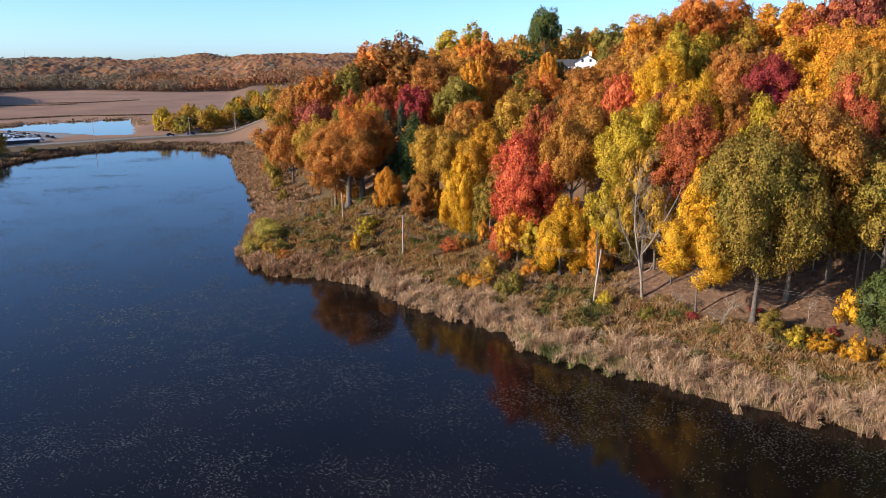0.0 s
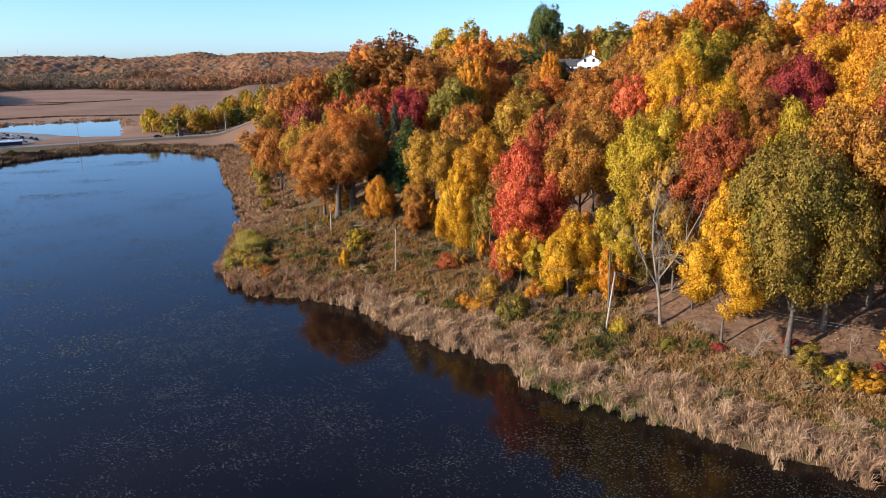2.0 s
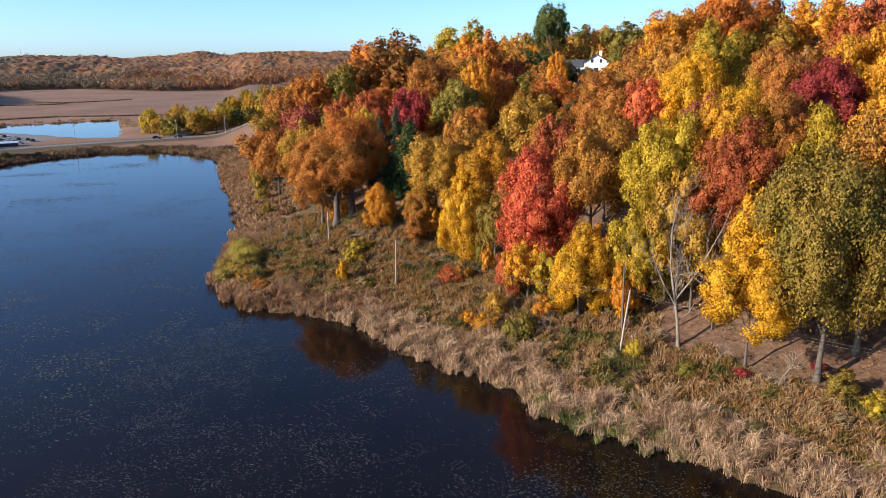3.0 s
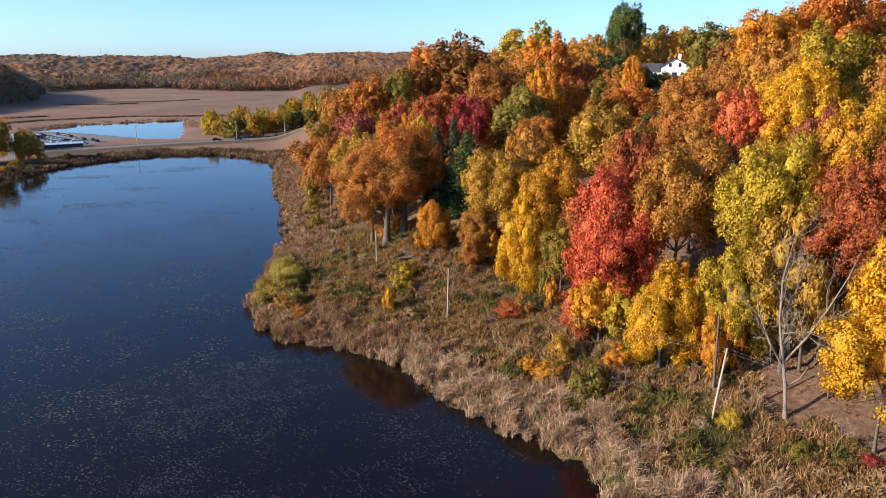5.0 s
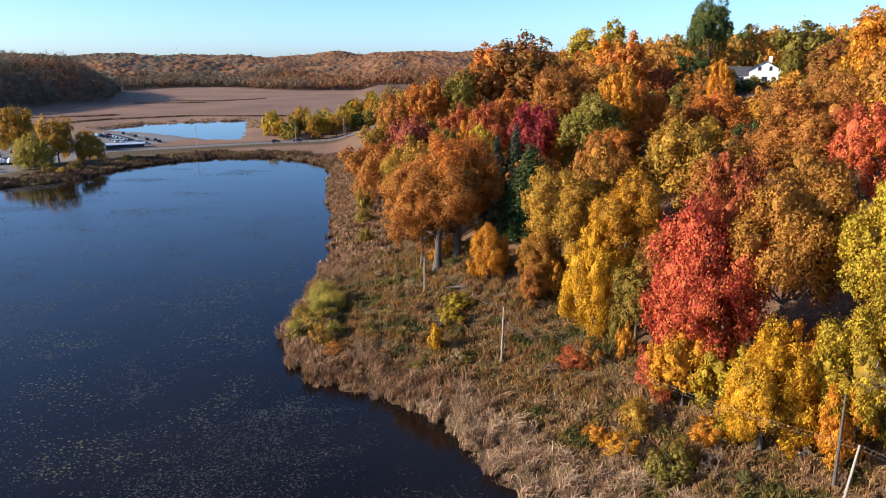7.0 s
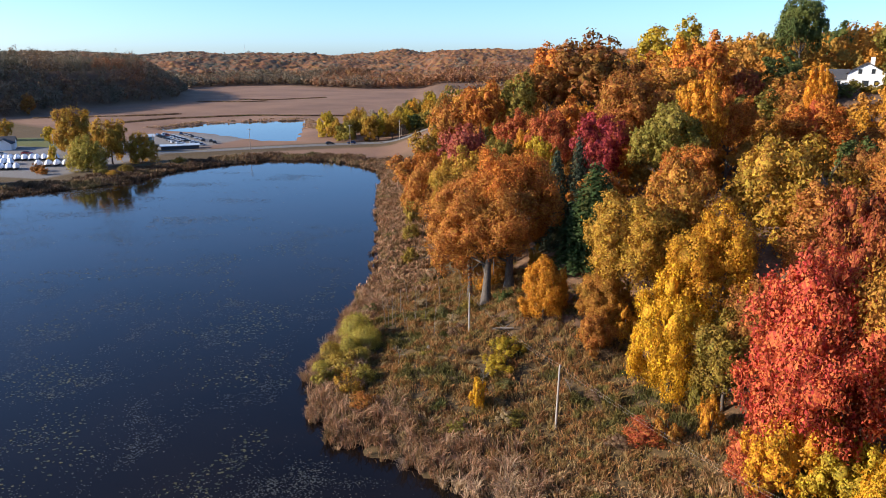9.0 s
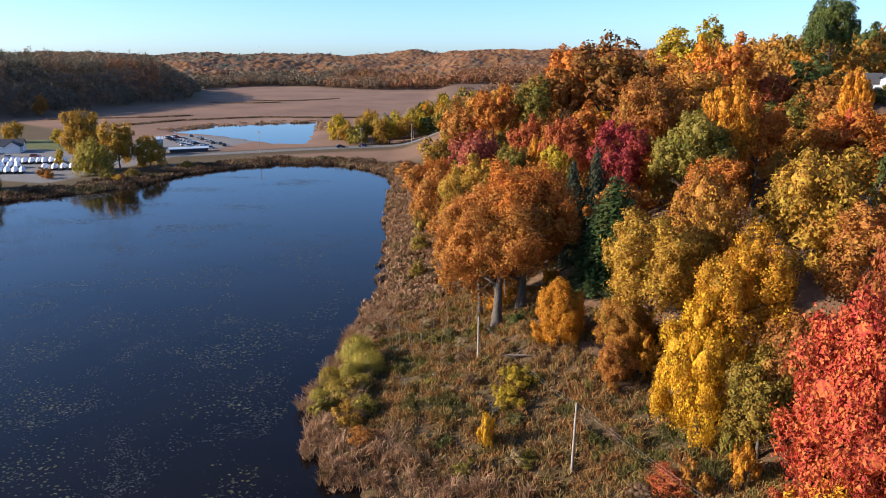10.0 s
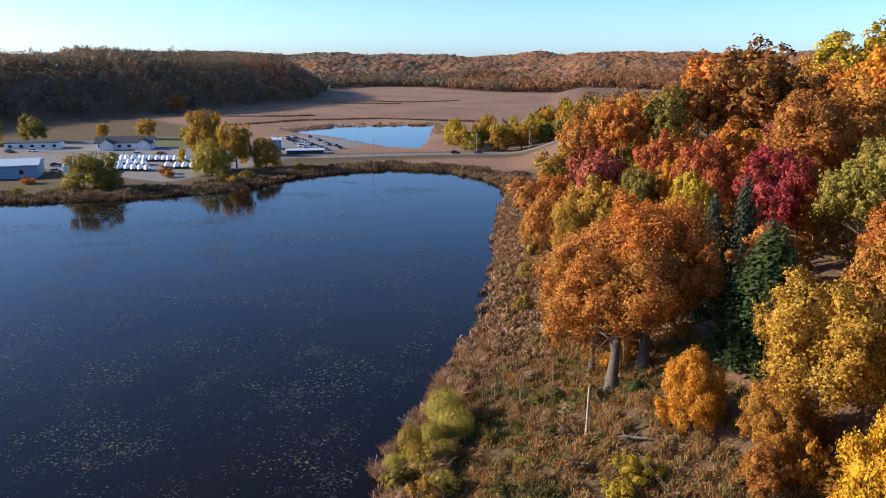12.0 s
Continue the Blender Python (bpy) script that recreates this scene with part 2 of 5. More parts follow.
def leaf_tris(centres, normals, size, r):
    """Small leaf sprays as bent-up triangles round their centres."""
    n = len(centres)
    a = unit(np.cross(normals, unit(r.normal(size=(n, 3)))))
    b = np.cross(unit(normals), a)
    s = size * r.uniform(0.6, 1.4, (n, 1))
    v = np.stack([centres - a * s, centres + a * s * 0.7 - b * s * 0.8, centres + a * s * 0.6 + b * s * 0.85], 1).reshape(-1, 3)
    return v, np.arange(3 * n).reshape(-1, 3)


# ---- the lie of the land ----
LAKE = [(200, -60), (47.5, 63.6), (34, 71.3), (22.9, 79.2), (12.2, 86.6), (9.5, 93.5), (1.3, 100.3), (-4.2, 104.8), (-9.4, 111.6), (-15, 118.2), (-24, 122.5),
        (-32, 123.8), (-38.4, 130.3), (-43.8, 144), (-47, 165), (-52, 190), (-64, 224), (-78, 260), (-88, 290), (-97, 314), (-111, 329), (-133, 339),
        (-154, 333.5), (-168, 316), (-176.5, 296), (-176, 268), (-186, 250), (-199, 232), (-225, 212), (-320, 150), (-400, 0), (-300, -300), (200, -300)]
POND = [(-292, 437), (-284, 483), (-256, 510), (-233, 526), (-204, 462), (-179, 402), (-193, 397), (-220, 411), (-248, 425)]
FLATS = [(-330, 140), (-470, 300), (-493, 384), (-487, 421), (-449, 490), (-470, 600), (-469, 711), (-560, 850), (-646, 1011), (-636, 1077), (-572, 1130),
         (-511, 1091), (-406, 1025), (-302, 1060), (-200, 1040), (-110, 1000), (-60, 900), (300, 960), (900, 900), (900, -600), (-700, -600), (-420, 0)]
ROAD = [(-20, 520), (-70, 452), (-117, 404), (-150, 383), (-172, 366), (-191, 348), (-212, 331), (-250, 314), (-300, 300), (-400, 272), (-520, 240)]


def outline_distance(poly, X, Y):
    """Distance to a closed outline, negative inside."""
    d, inside = np.full(X.shape, 1e9), np.zeros(X.shape, bool)
    for (ax, ay), (bx, by) in zip(poly, poly[1:] + poly[:1]):
        ex, ey = bx - ax, by - ay
        k = np.clip(((X - ax) * ex + (Y - ay) * ey) / (ex * ex + ey * ey), 0, 1)
        d = np.minimum(d, np.hypot(X - ax - k * ex, Y - ay - k * ey))
        if ay != by:
            inside ^= ((ay > Y) != (by > Y)) & (X < ex * (Y - ay) / ey + ax)
    return np.where(inside, -d, d)


def line_distance(line, X, Y):
    d = np.full(X.shape, 1e9)
    for (ax, ay), (bx, by) in zip(line, line[1:]):
        ex, ey = bx - ax, by - ay
        k = np.clip(((X - ax) * ex + (Y - ay) * ey) / (ex * ex + ey * ey), 0, 1)
        d = np.minimum(d, np.hypot(X - ax - k * ex, Y - ay - k * ey))
    return d


def step(a, b, x):
    k = np.clip((x - a) / (b - a), 0, 1)
    return k * k * (3 - 2 * k)


def waves(X, Y, size, seed):
    """Smooth uneven field between about -1 and 1."""
    r = np.random.default_rng(seed)
    z = np.zeros(np.shape(X))
    for k in range(7):
        w, p, f = r.uniform(0, 6.28), r.uniform(0, 6.28), r.uniform(0.6, 1.8) / size
        z = z + np.sin((X * math.cos(w) + Y * math.sin(w)) * f * 6.28 + p)
    return z / 3.2


def lake_distance(X, Y):
    wob = 0.7 * waves(X, Y, 9.0, 3) + 0.9 * waves(X, Y, 4.5, 4)
    return outline_distance(LAKE, X, Y) + wob


def inland(X, Y):
    return 0.961 * X + 0.276 * Y + 1.8


def land(X, Y):
    """Height of the ground."""
    X, Y = np.asarray(X, float), np.asarray(Y, float)
    s = lake_distance(X, Y)
    d2 = inland(X, Y)
    east = step(-12, 28, d2 + np.where(Y < 250, 60, 0))
    hill = np.interp(s, [0, 8, 18, 28, 40, 48, 65, 90, 105, 140, 300], [0.2, 0.9, 3.4, 7, 13, 16.5, 20, 28.5, 31, 33, 38]) + 3 * step(230, 290, Y) * step(15, 60, d2) + 6 * step(45, 80, X) * step(75, 110, s) * (1 - step(190, 240, Y))
    hill = hill + step(25, 60, s) * 0.8 * waves(X, Y, 30, 5)
    hill = hill * (1 - 0.8 * step(335, 450, Y - 1.1 * np.maximum(X - 5, 0)))
    hill = hill + 2.5 * np.exp(-((X - 48) ** 2 + (Y - 253) ** 2) / 480)
    hill = hill - 8 * np.exp(-((X - 36) / 11) ** 2 - ((Y - 203) / 25) ** 2)
    flat = np.minimum(0.12 * np.maximum(s, 0), 0.8)
    road = line_distance(ROAD, X, Y)
    flat = np.maximum(flat, 1.3 * (1 - step(6, 13, road)))
    out = outline_distance(FLATS, X, Y)
    far = step(750, 1050, Y)
    rise = (1 - far) * 31 * step(0, 46, out) + far * (38 * step(-60, 1150, out) + step(60, 500, out) * 9 * waves(X, Y, 500, 8))
    rise = rise * (out > 0) + (out > 0) * step(30, 150, out) * 7 * waves(X, Y, 240, 9)
    z = np.where(s > 0, flat + hill * east, np.maximum(-1.2, 0.3 * s))
    z = z + np.where((s > 0), np.maximum(rise, 0) * (1 - east * step(900, 500, Y)), 0)
    p = outline_distance(POND, X, Y) + 1.5 * waves(X, Y, 25, 6)
    z = np.where((p < 4) & (road > 9), np.minimum(z, np.maximum(-1.2, 0.2 * p)), z)
    return z


def height(x, y):
    return float(land(np.array([x]), np.array([y]))[0])


def spaced(a, b, start, growth):
    """Grid lines from a to b that grow apart."""
    v, d = [a], start
    while abs(v[-1] - a) < abs(b - a):
        v.append(v[-1] + math.copysign(d, b - a))
        d *= growth
    return v


gx = spaced(-430, -4800, 8, 1.09)[::-1][:-1] + list(np.arange(-430, -120, 5.0)) + list(np.arange(-120, 130, 2.5)) + spaced(130, 4800, 4, 1.12)
gy = spaced(40, -4800, 5, 1.13)[::-1][:-1] + list(np.arange(40, 345, 2.5)) + list(np.arange(345, 620, 5.0)) + spaced(620, 4900, 10, 1.035)
GX, GY = np.meshgrid(np.array(gx), np.array(gy))
GZ = land(GX, GY)
nx, ny = len(gx), len(gy)
idx = np.arange(nx * ny).reshape(ny, nx)
quads = np.stack([idx[:-1, :-1], idx[:-1, 1:], idx[1:, 1:], idx[1:, :-1]], -1).reshape(-1, 4)
sl, sd2, sroad, sout = lake_distance(GX, GY), inland(GX, GY), line_distance(ROAD, GX, GY), outline_distance(FLATS, GX, GY)
w_east = step(-12, 28, sd2 + np.where(GY < 250, 60, 0))
w_litter = np.maximum(np.where((GX > 20) & (GY < 112), step(14, 20, sl), step(23, 30, sl)) * w_east, step(-3, 3, sout))
w_marsh = (1 - w_east) * (sout < 2) * step(9, 16, sroad) * np.where(GX + 2.0 * GY > 480, 1.0, 0.0) * step(335, 356, GY + 0.6 * np.maximum(-GX - 300, 0))
w_gravel = np.maximum((GX < -205) * (GX > -345) * (GY > 262) * (GY < 338) * (sl > 14), (GX < -208) * (GX > -264) * (GY > 345) * (GY < 420)).astype(float)
w_lawn = ((GX < -235) * (GX > -330) * (GY > 325) * (GY < 372)).astype(float) * (1 - w_gravel)
ground = new("ground", mesh_of("ground", np.stack([GX, GY, GZ], -1).reshape(-1, 3), quads, GROUND,
             {"litter": w_litter.ravel(), "marsh": w_marsh.ravel(), "gravel": w_gravel.ravel(), "lawn": w_lawn.ravel()}, smooth=True))
tagged(ground, "brown autumn ground with leaf litter, marsh and gravel", "ground", kind="structure")


def sheet(name, x0, x1, y0, y1, z, mat):
    v = [(x0, y0, z), (x1, y0, z), (x1, y1, z), (x0, y1, z)]
    return new(name, mesh_of(name, v, [(0, 1, 2, 3)], mat))


tagged(sheet("water", -420, 220, -310, 345, 0.0, WATER), "calm dark blue lake water reflecting the sky", "lake", kind="structure")
tagged(sheet("pond_water", -300, -172, 392, 535, 0.02, POND_WATER), "bright pond water in the marsh behind the road", "pond", kind="structure")


def ribbon(name, line, width, lift, mat, label, category):
    """A road laid on the ground along a line."""
    pts = []
    for (ax, ay), (bx, by) in zip(line, line[1:]):
        n = max(2, int(math.hypot(bx - ax, by - ay) / 6))
        pts += [(ax + (bx - ax) * k / n, ay + (by - ay) * k / n) for k in range(n)]
    pts = np.array(pts + [line[-1]])
    for _ in range(6):
        pts[1:-1] = (pts[:-2] + 2 * pts[1:-1] + pts[2:]) / 4
    d = unit(np.gradient(pts, axis=0))
    side = np.stack([-d[:, 1], d[:, 0]], -1)
    rows = []
    for k in (-0.5, 0.5):
        q = pts + side * width * k
        rows.append(np.column_stack([q, np.maximum(land(q[:, 0], q[:, 1]), 1.25) + lift]))
    n = len(pts)
    v = np.concatenate(rows)
    f = [(i, i + 1, n + i + 1, n + i) for i in range(n - 1)]
    return tagged(new(name, mesh_of(name, v, f, mat, smooth=True)), label, category, kind="structure")


ribbon("road", ROAD, 8.5, 0.06, ASPHALT, "grey two-lane road on the causeway along the marsh", "road")
ribbon("road_line", ROAD, 0.22, 0.075, painted("yellow_line", (0.5, 0.38, 0.08), 0.8), "faded yellow centre line on the road", "road line")

# ---- trees: crowns of leaf sprays on lobes, trunks with limbs ----
COLOUR = {
    "yellow": (0.65, 0.385, 0.015, 0.3), "gold": (0.6, 0.32, 0.018, 0.3), "amber": (0.64, 0.31, 0.022, 0.15), "orange": (0.52, 0.2, 0.026, 0.18),
    "copper": (0.45, 0.2, 0.034, 0.25), "rust": (0.41, 0.125, 0.032, 0.15), "russet": (0.32, 0.145, 0.028, 0.3), "coral": (0.56, 0.16, 0.045, 0.08),
    "red": (0.54, 0.13, 0.04, 0.12), "crimson": (0.34, 0.055, 0.035, 0.05), "maroon": (0.34, 0.10, 0.05, 0.1), "olive": (0.29, 0.205, 0.03, 0.55),
    "ochre": (0.44, 0.265, 0.03, 0.4), "bronze": (0.43, 0.215, 0.03, 0.3), "lime": (0.48, 0.35, 0.025, 0.35), "moss": (0.26, 0.21, 0.035, 0.65),
    "green": (0.085, 0.115, 0.03, 0.6), "spruce": (0.045, 0.062, 0.038, 0.3), "deep_green": (0.045, 0.08, 0.022, 0.3), "grey": (0.30, 0.24, 0.18, 0.0), "willow": (0.36, 0.30, 0.05, 0.4), "weed_green": (0.16, 0.15, 0.05, 0.4), "weed_brown": (0.24, 0.15, 0.08, 0.2), "weed_tan": (0.36, 0.27, 0.13, 0.2)}
SAID = {
    "yellow": "bright yellow", "gold": "golden yellow", "amber": "amber orange", "orange": "orange", "copper": "copper brown", "rust": "rust red", "russet": "dark russet",
    "coral": "coral red", "red": "bright red", "crimson": "deep crimson", "maroon": "dark maroon", "olive": "olive green", "ochre": "ochre and green", "bronze": "bronze brown",
    "lime": "yellow-green", "moss": "dull green", "green": "dark green", "spruce": "blackish green", "deep_green": "deep green", "grey": "grey", "willow": "pale yellow-green", "weed_green": "olive-green", "weed_brown": "withered brown", "weed_tan": "dry tan"}


def ball_tris(cuts):
    """The triangles of a unit ball, each with corners of its own."""
    bm = bmesh.new()
    bmesh.ops.create_icosphere(bm, subdivisions=cuts, radius=1.0)
    tris = np.array([[tuple(q.co) for q in f.verts] for f in bm.faces])
    bm.free()
    return tris


BALL = ball_tris(3)
SMALL_BALL = ball_tris(2)


def crown_mesh(kind, boughs, lobes, leaves, leaf, seed, loose=0.07):
    """A crown of unit radius round its middle: boughs that swell into clumps, clumps covered with leaf sprays."""
    r = np.random.default_rng(seed)
    k = (np.arange(boughs) + 0.5) / boughs
    a = np.arange(boughs) * 2.39996 + r.normal(0, 0.3, boughs) + seed
    if kind == "oak":
        z = np.clip(0.97 - 1.60 * k + r.normal(0, 0.08, boughs), -0.65, 0.97)
        wide = np.sqrt(1 - z * z)
    else:
        z = np.clip(0.98 - 1.88 * k + r.normal(0, 0.06, boughs), -0.92, 0.98)
        wide = np.sqrt(np.clip(1 - np.abs(z) ** 2.2, 0, 1)) * (1.0 - 0.16 * z)
    d = np.stack([wide * np.cos(a), wide * np.sin(a), z], -1)
    mid = d * r.uniform(0.45, 0.84, (boughs, 1))
    size = r.uniform(0.6, 1.3, boughs) * 1.22 / math.sqrt(boughs)
    mid = np.concatenate([mid, np.zeros((1, 3))])
    size = np.concatenate([size, [0.50]])
    each = max(7, int(lobes / boughs * 1.1))
    cs, rs, outs = [], [], []
    for j in range(boughs):
        q = unit(r.normal(size=(each, 3)) + 0.5 * unit(mid[j]) + (0, 0, 0.15))
        c = mid[j] + q * size[j] * r.uniform(0.70, 1.25, (each, 1))
        apart = np.linalg.norm(c[:, None, :] - mid[None], axis=-1) / size[None]
        apart[:, j] = 9
        ok = apart.min(1) > 0.72
        cs.append(c[ok])
        rs.append(size[j] * r.uniform(0.32, 0.68, ok.sum()))
        outs.append(unit(q[ok] * 0.6 + unit(mid[j]) * 0.5))
    c, rad, out = np.concatenate(cs), np.concatenate(rs), np.concatenate(outs)
    pick = r.choice(len(c), leaves, p=rad ** 2 / np.sum(rad ** 2))
    q = unit(r.normal(size=(leaves, 3)) + 0.55 * out[pick] + (0, 0, 0.2))
    far = r.uniform(0.58, 1.10, (leaves, 1))
    stray = r.random((leaves, 1)) < loose
    far = np.where(stray, r.uniform(1.1, 1.65, (leaves, 1)), far)
    p = c[pick] + q * rad[pick][:, None] * far
    v, f = leaf_tris(p, q * 0.7 + out[pick] * 0.2 + r.normal(0, 0.55, (leaves, 3)), leaf, r)
    soft = np.repeat(unit(q * 0.80 + out[pick] * 0.25 + r.normal(0, 0.30, (leaves, 3))), 3, 0)
    # the dense inside of every bough and clump
    vs, ns = [v], [soft]
    for at, w, tris in [(mid[j], size[j] * 0.54, BALL if leaves > 8000 and j < boughs else SMALL_BALL) for j in range(boughs + 1) if leaves > 1000 and mid[j][2] > -0.3]:
        ball = tris.reshape(-1, 3)
        lump = 1 + 0.10 * waves(ball[:, 0] * 2 + at[0] * 9, ball[:, 1] * 2 + ball[:, 2] * 1.7, 1.6, seed + 3)
        vs.append(at + ball * (w * lump)[:, None])
        ns.append(unit(ball * 0.8 + unit(at + 1e-6) * 0.35))
    v, soft = np.concatenate(vs), np.concatenate(ns)
    wide_now = np.percentile(np.hypot(p[:, 0], p[:, 1]), 88)
    v[:, :2] /= wide_now
    v[:, 2] = (v[:, 2] - np.percentile(p[:, 2], 1)) / (np.percentile(p[:, 2], 99) - np.percentile(p[:, 2], 1)) * 2 - 1
    me = mesh_of("crown", v, np.arange(len(v)).reshape(-1, 3), LEAVES, smooth=True)
    me.normals_split_custom_set_from_vertices(soft)
    return me


def trunk_mesh(seed, top=0.72, limbs=9, girth=0.36, spread=4.4):
    """A trunk 18 m of tree high, with limbs into the crown."""
    r = np.random.default_rng(seed)
    paths = []
    hts = np.linspace(0, 18 * top, 8)
    sway = np.cumsum(r.normal(0, 0.16, (8, 2)), 0) * np.linspace(0, 1, 8)[:, None]
    stem = [((sway[i, 0], sway[i, 1], hts[i] - (0.4 if i == 0 else 0)), girth * (1.5 if i == 0 else 1 - 0.85 * (i / 7) ** 1.1)) for i in range(8)]
    paths.append(stem)
    for k in range(limbs):
        i = int(r.integers(2, 7))
        base, w = np.array(stem[i][0]), r.uniform(0, 6.28)
        reach, rise = spread * r.uniform(0.6, 1.05) * (1 - 0.05 * i), r.uniform(1.6, 4.2)
        out = np.array([math.cos(w), math.sin(w), 0])
        p1, p2 = base + out * reach * 0.45 + (0, 0, rise * 0.35), base + out * reach + (0, 0, rise)
        g = stem[i][1] * 0.55
        paths.append([(tuple(base), g), (tuple(p1), g * 0.7), (tuple(p2), g * 0.25)])
        for _ in range(2):
            off = r.normal(0, 1.0, 3) + out * 0.6 + (0, 0, 0.7)
            paths.append([(tuple(p1), g * 0.5), (tuple(p1 + off * 0.9), g * 0.32), (tuple(p1 + off * 1.9), g * 0.12)])
    v, f = tubes(paths, 6)
    return mesh_of("trunk", v, f, BARK, smooth=True)


def branching(seed, high, girth, depth, lean=(0, 0), spread=0.62):
    """A leafless tree: limbs that fork down to twigs."""
    r = np.random.default_rng(seed)
    paths = []

    def grow(p, d, length, rad, level):
        bend = unit(d + r.normal(0, 0.10, 3) + np.array([0, 0, 0.04]))
        mid = p + d * length * 0.5
        end = mid + bend * length * 0.5
        paths.append([(tuple(p), rad), (tuple(mid), rad * 0.84), (tuple(end), rad * 0.66)])
        if level == 0:
            return
        for _ in range(3 if level < depth else 2):
            side = unit(np.cross(bend, r.normal(size=3)))
            grow(end if r.random() < 0.7 or level == depth else mid, unit(bend + side * spread * r.uniform(0.6, 1.2) + np.array([0, 0, 0.10])), length * r.uniform(0.58, 0.80), rad * 0.63, level - 1)

    grow(np.array([0, 0, -0.3]), unit(np.array([*lean, 1.0])), high * 0.33, girth, depth)
    return tubes(paths, 5)


def spruce_mesh(seed, leaves=11000):
    """Whorls of drooping boughs on a cone of unit radius and height."""
    r = np.random.default_rng(seed)
    t = 1 - np.sqrt(r.random(leaves))
    whorl = np.floor(t * 17) / 17 + 0.03
    a = np.floor(r.random(leaves) * 13) / 13 * 6.283 + whorl * 40 + r.normal(0, 0.16, leaves)
    along = np.sqrt(r.random(leaves))
    reach = (1 - whorl) ** 0.62 * along * r.uniform(0.85, 1.1, leaves)
    z = whorl + 0.10 * (1 - whorl) * (0.2 - along ** 1.5) + r.normal(0, 0.022, leaves)
    c = np.stack([reach * np.cos(a), reach * np.sin(a), z], -1)
    n = np.stack([np.cos(a) * 0.5, np.sin(a) * 0.5, np.ones(leaves)], -1) + r.normal(0, 0.35, (leaves, 3))
    v, f = leaf_quads(c, n, 0.052, r)
    v[:, 2] = c.repeat(4, 0)[:, 2] + (v[:, 2] - c.repeat(4, 0)[:, 2]) * 0.35
    return mesh_of("crown", v, f, LEAVES)


def drooping_mesh(seed, strands=420):
    """Hanging willow sprays on an umbrella of unit size."""
    r = np.random.default_rng(seed)
    cs, ns = [], []
    for _ in range(strands):
        w, reach = r.uniform(0, 6.283), math.sqrt(r.random()) * 0.95
        top = np.array([reach * math.cos(w), reach * math.sin(w), 0.55 * math.sqrt(max(0, 1 - reach * reach)) + 0.35 + r.normal(0, 0.1)])
        n = 14
        drop = np.linspace(0, r.uniform(0.45, 1.35), n)
        p = top + np.stack([0.12 * drop * math.cos(w), 0.12 * drop * math.sin(w), -drop], -1) + r.normal(0, 0.025, (n, 3))
        cs.append(p)
        ns.append(np.tile([math.cos(w), math.sin(w), 0.35], (n, 1)) + r.normal(0, 0.3, (n, 3)))
    v, f = leaf_quads(np.concatenate(cs), np.concatenate(ns), 0.042, r)
    return mesh_of("crown", v, f, LEAVES)


CROWNS = {
    ("oak", "near"): [crown_mesh("oak", 26, 360, 32000, 0.021, n, 0.16) for n in (11, 12, 13)],
    ("oak", "close"): [crown_mesh("oak", 34, 520, 60000, 0.0155, n, 0.16) for n in (15, 16)],
    ("oak", "mid"): [crown_mesh("oak", 20, 200, 12500, 0.030, n, 0.11) for n in (21, 22, 23, 24)],
    ("oak", "far"): [crown_mesh("oak", 15, 110, 5200, 0.045, n, 0.08) for n in (31, 32, 33)],
    ("maple", "near"): [crown_mesh("maple", 30, 380, 34000, 0.0205, n, 0.18) for n in (41, 42, 43)],
    ("maple", "mid"): [crown_mesh("maple", 22, 200, 12000, 0.031, n, 0.10) for n in (51, 52, 53)],
    ("maple", "far"): [crown_mesh("maple", 15, 90, 3200, 0.056, n, 0.08) for n in (61, 62)],
    ("oak", "light"): [crown_mesh("oak", 8, 40, 900, 0.09, n, 0.06) for n in (35, 36)],
}
TRUNKS = [trunk_mesh(s) for s in (1, 2, 3)] + [trunk_mesh(4, girth=0.40, limbs=13, spread=6.0)]
SPRUCES = [spruce_mesh(s) for s in (81, 82)]
WILLOWS = [drooping_mesh(s) for s in (91, 92)]
BUSHES = [crown_mesh("oak", 9, 60, 3600, 0.052, n, 0.2) for n in (101, 102, 103)]
standing = []


def tree(kind, x, y, high, radius, colour, detail, label, group, low=0.26, trunk=None, squash=1.0, turn=None, bole=1.0):
    """One tree: trunk with limbs, and a crown from low * high to its top."""
    r = np.random.default_rng(int(abs(x * 131 + y * 17) * 10) % 100000)
    z = height(x, y)
    base = tagged(new("tree"), label, "tree", group)
    base.matrix_world = pose(x, y, z - 0.15, 0, 0, r.uniform(0, 360) if turn is None else turn)
    k = high / 18.0
    stem = part("trunk", TRUNKS[int(r.integers(3)) if trunk is None else trunk], BARK, base)
    wide = min(k, radius / 5.0)
    stem.matrix_basis = Matrix.Diagonal((wide * bole, wide * bole, k, 1))
    shapes = CROWNS[(kind, detail)]
    crown = part("crown", shapes[int(r.integers(len(shapes)))], LEAVES, base)
    half = min(high * (1 - low) / 2, radius * (1.12 if kind == "oak" else 1.9))
    crown.matrix_basis = Matrix.Translation((0, 0, high - half)) @ Matrix.Diagonal((radius, radius * r.uniform(0.9, 1.08) * squash, half, 1))
    c = np.array(COLOUR[colour])
    c[:3] *= r.uniform(0.9, 1.1)
    crown.color = tuple(c)
    standing.append((x, y, radius))
    return base


def hill_tree(kind, x, y, radius, colour, high, low=0.25, filler=False):
    away = math.hypot(x, y - 55)
    detail = "near" if away < 100 and radius > 3.8 and not filler else "mid" if away < 160 and not filler or away < 110 else "far"
    name = "oak" if kind == "oak" else "maple"
    return tree(kind, x, y, high, radius, colour, detail, f"{SAID[colour]} autumn {name} tree on the wooded hillside", "trees of the wooded hill", low=min(low, 0.48))


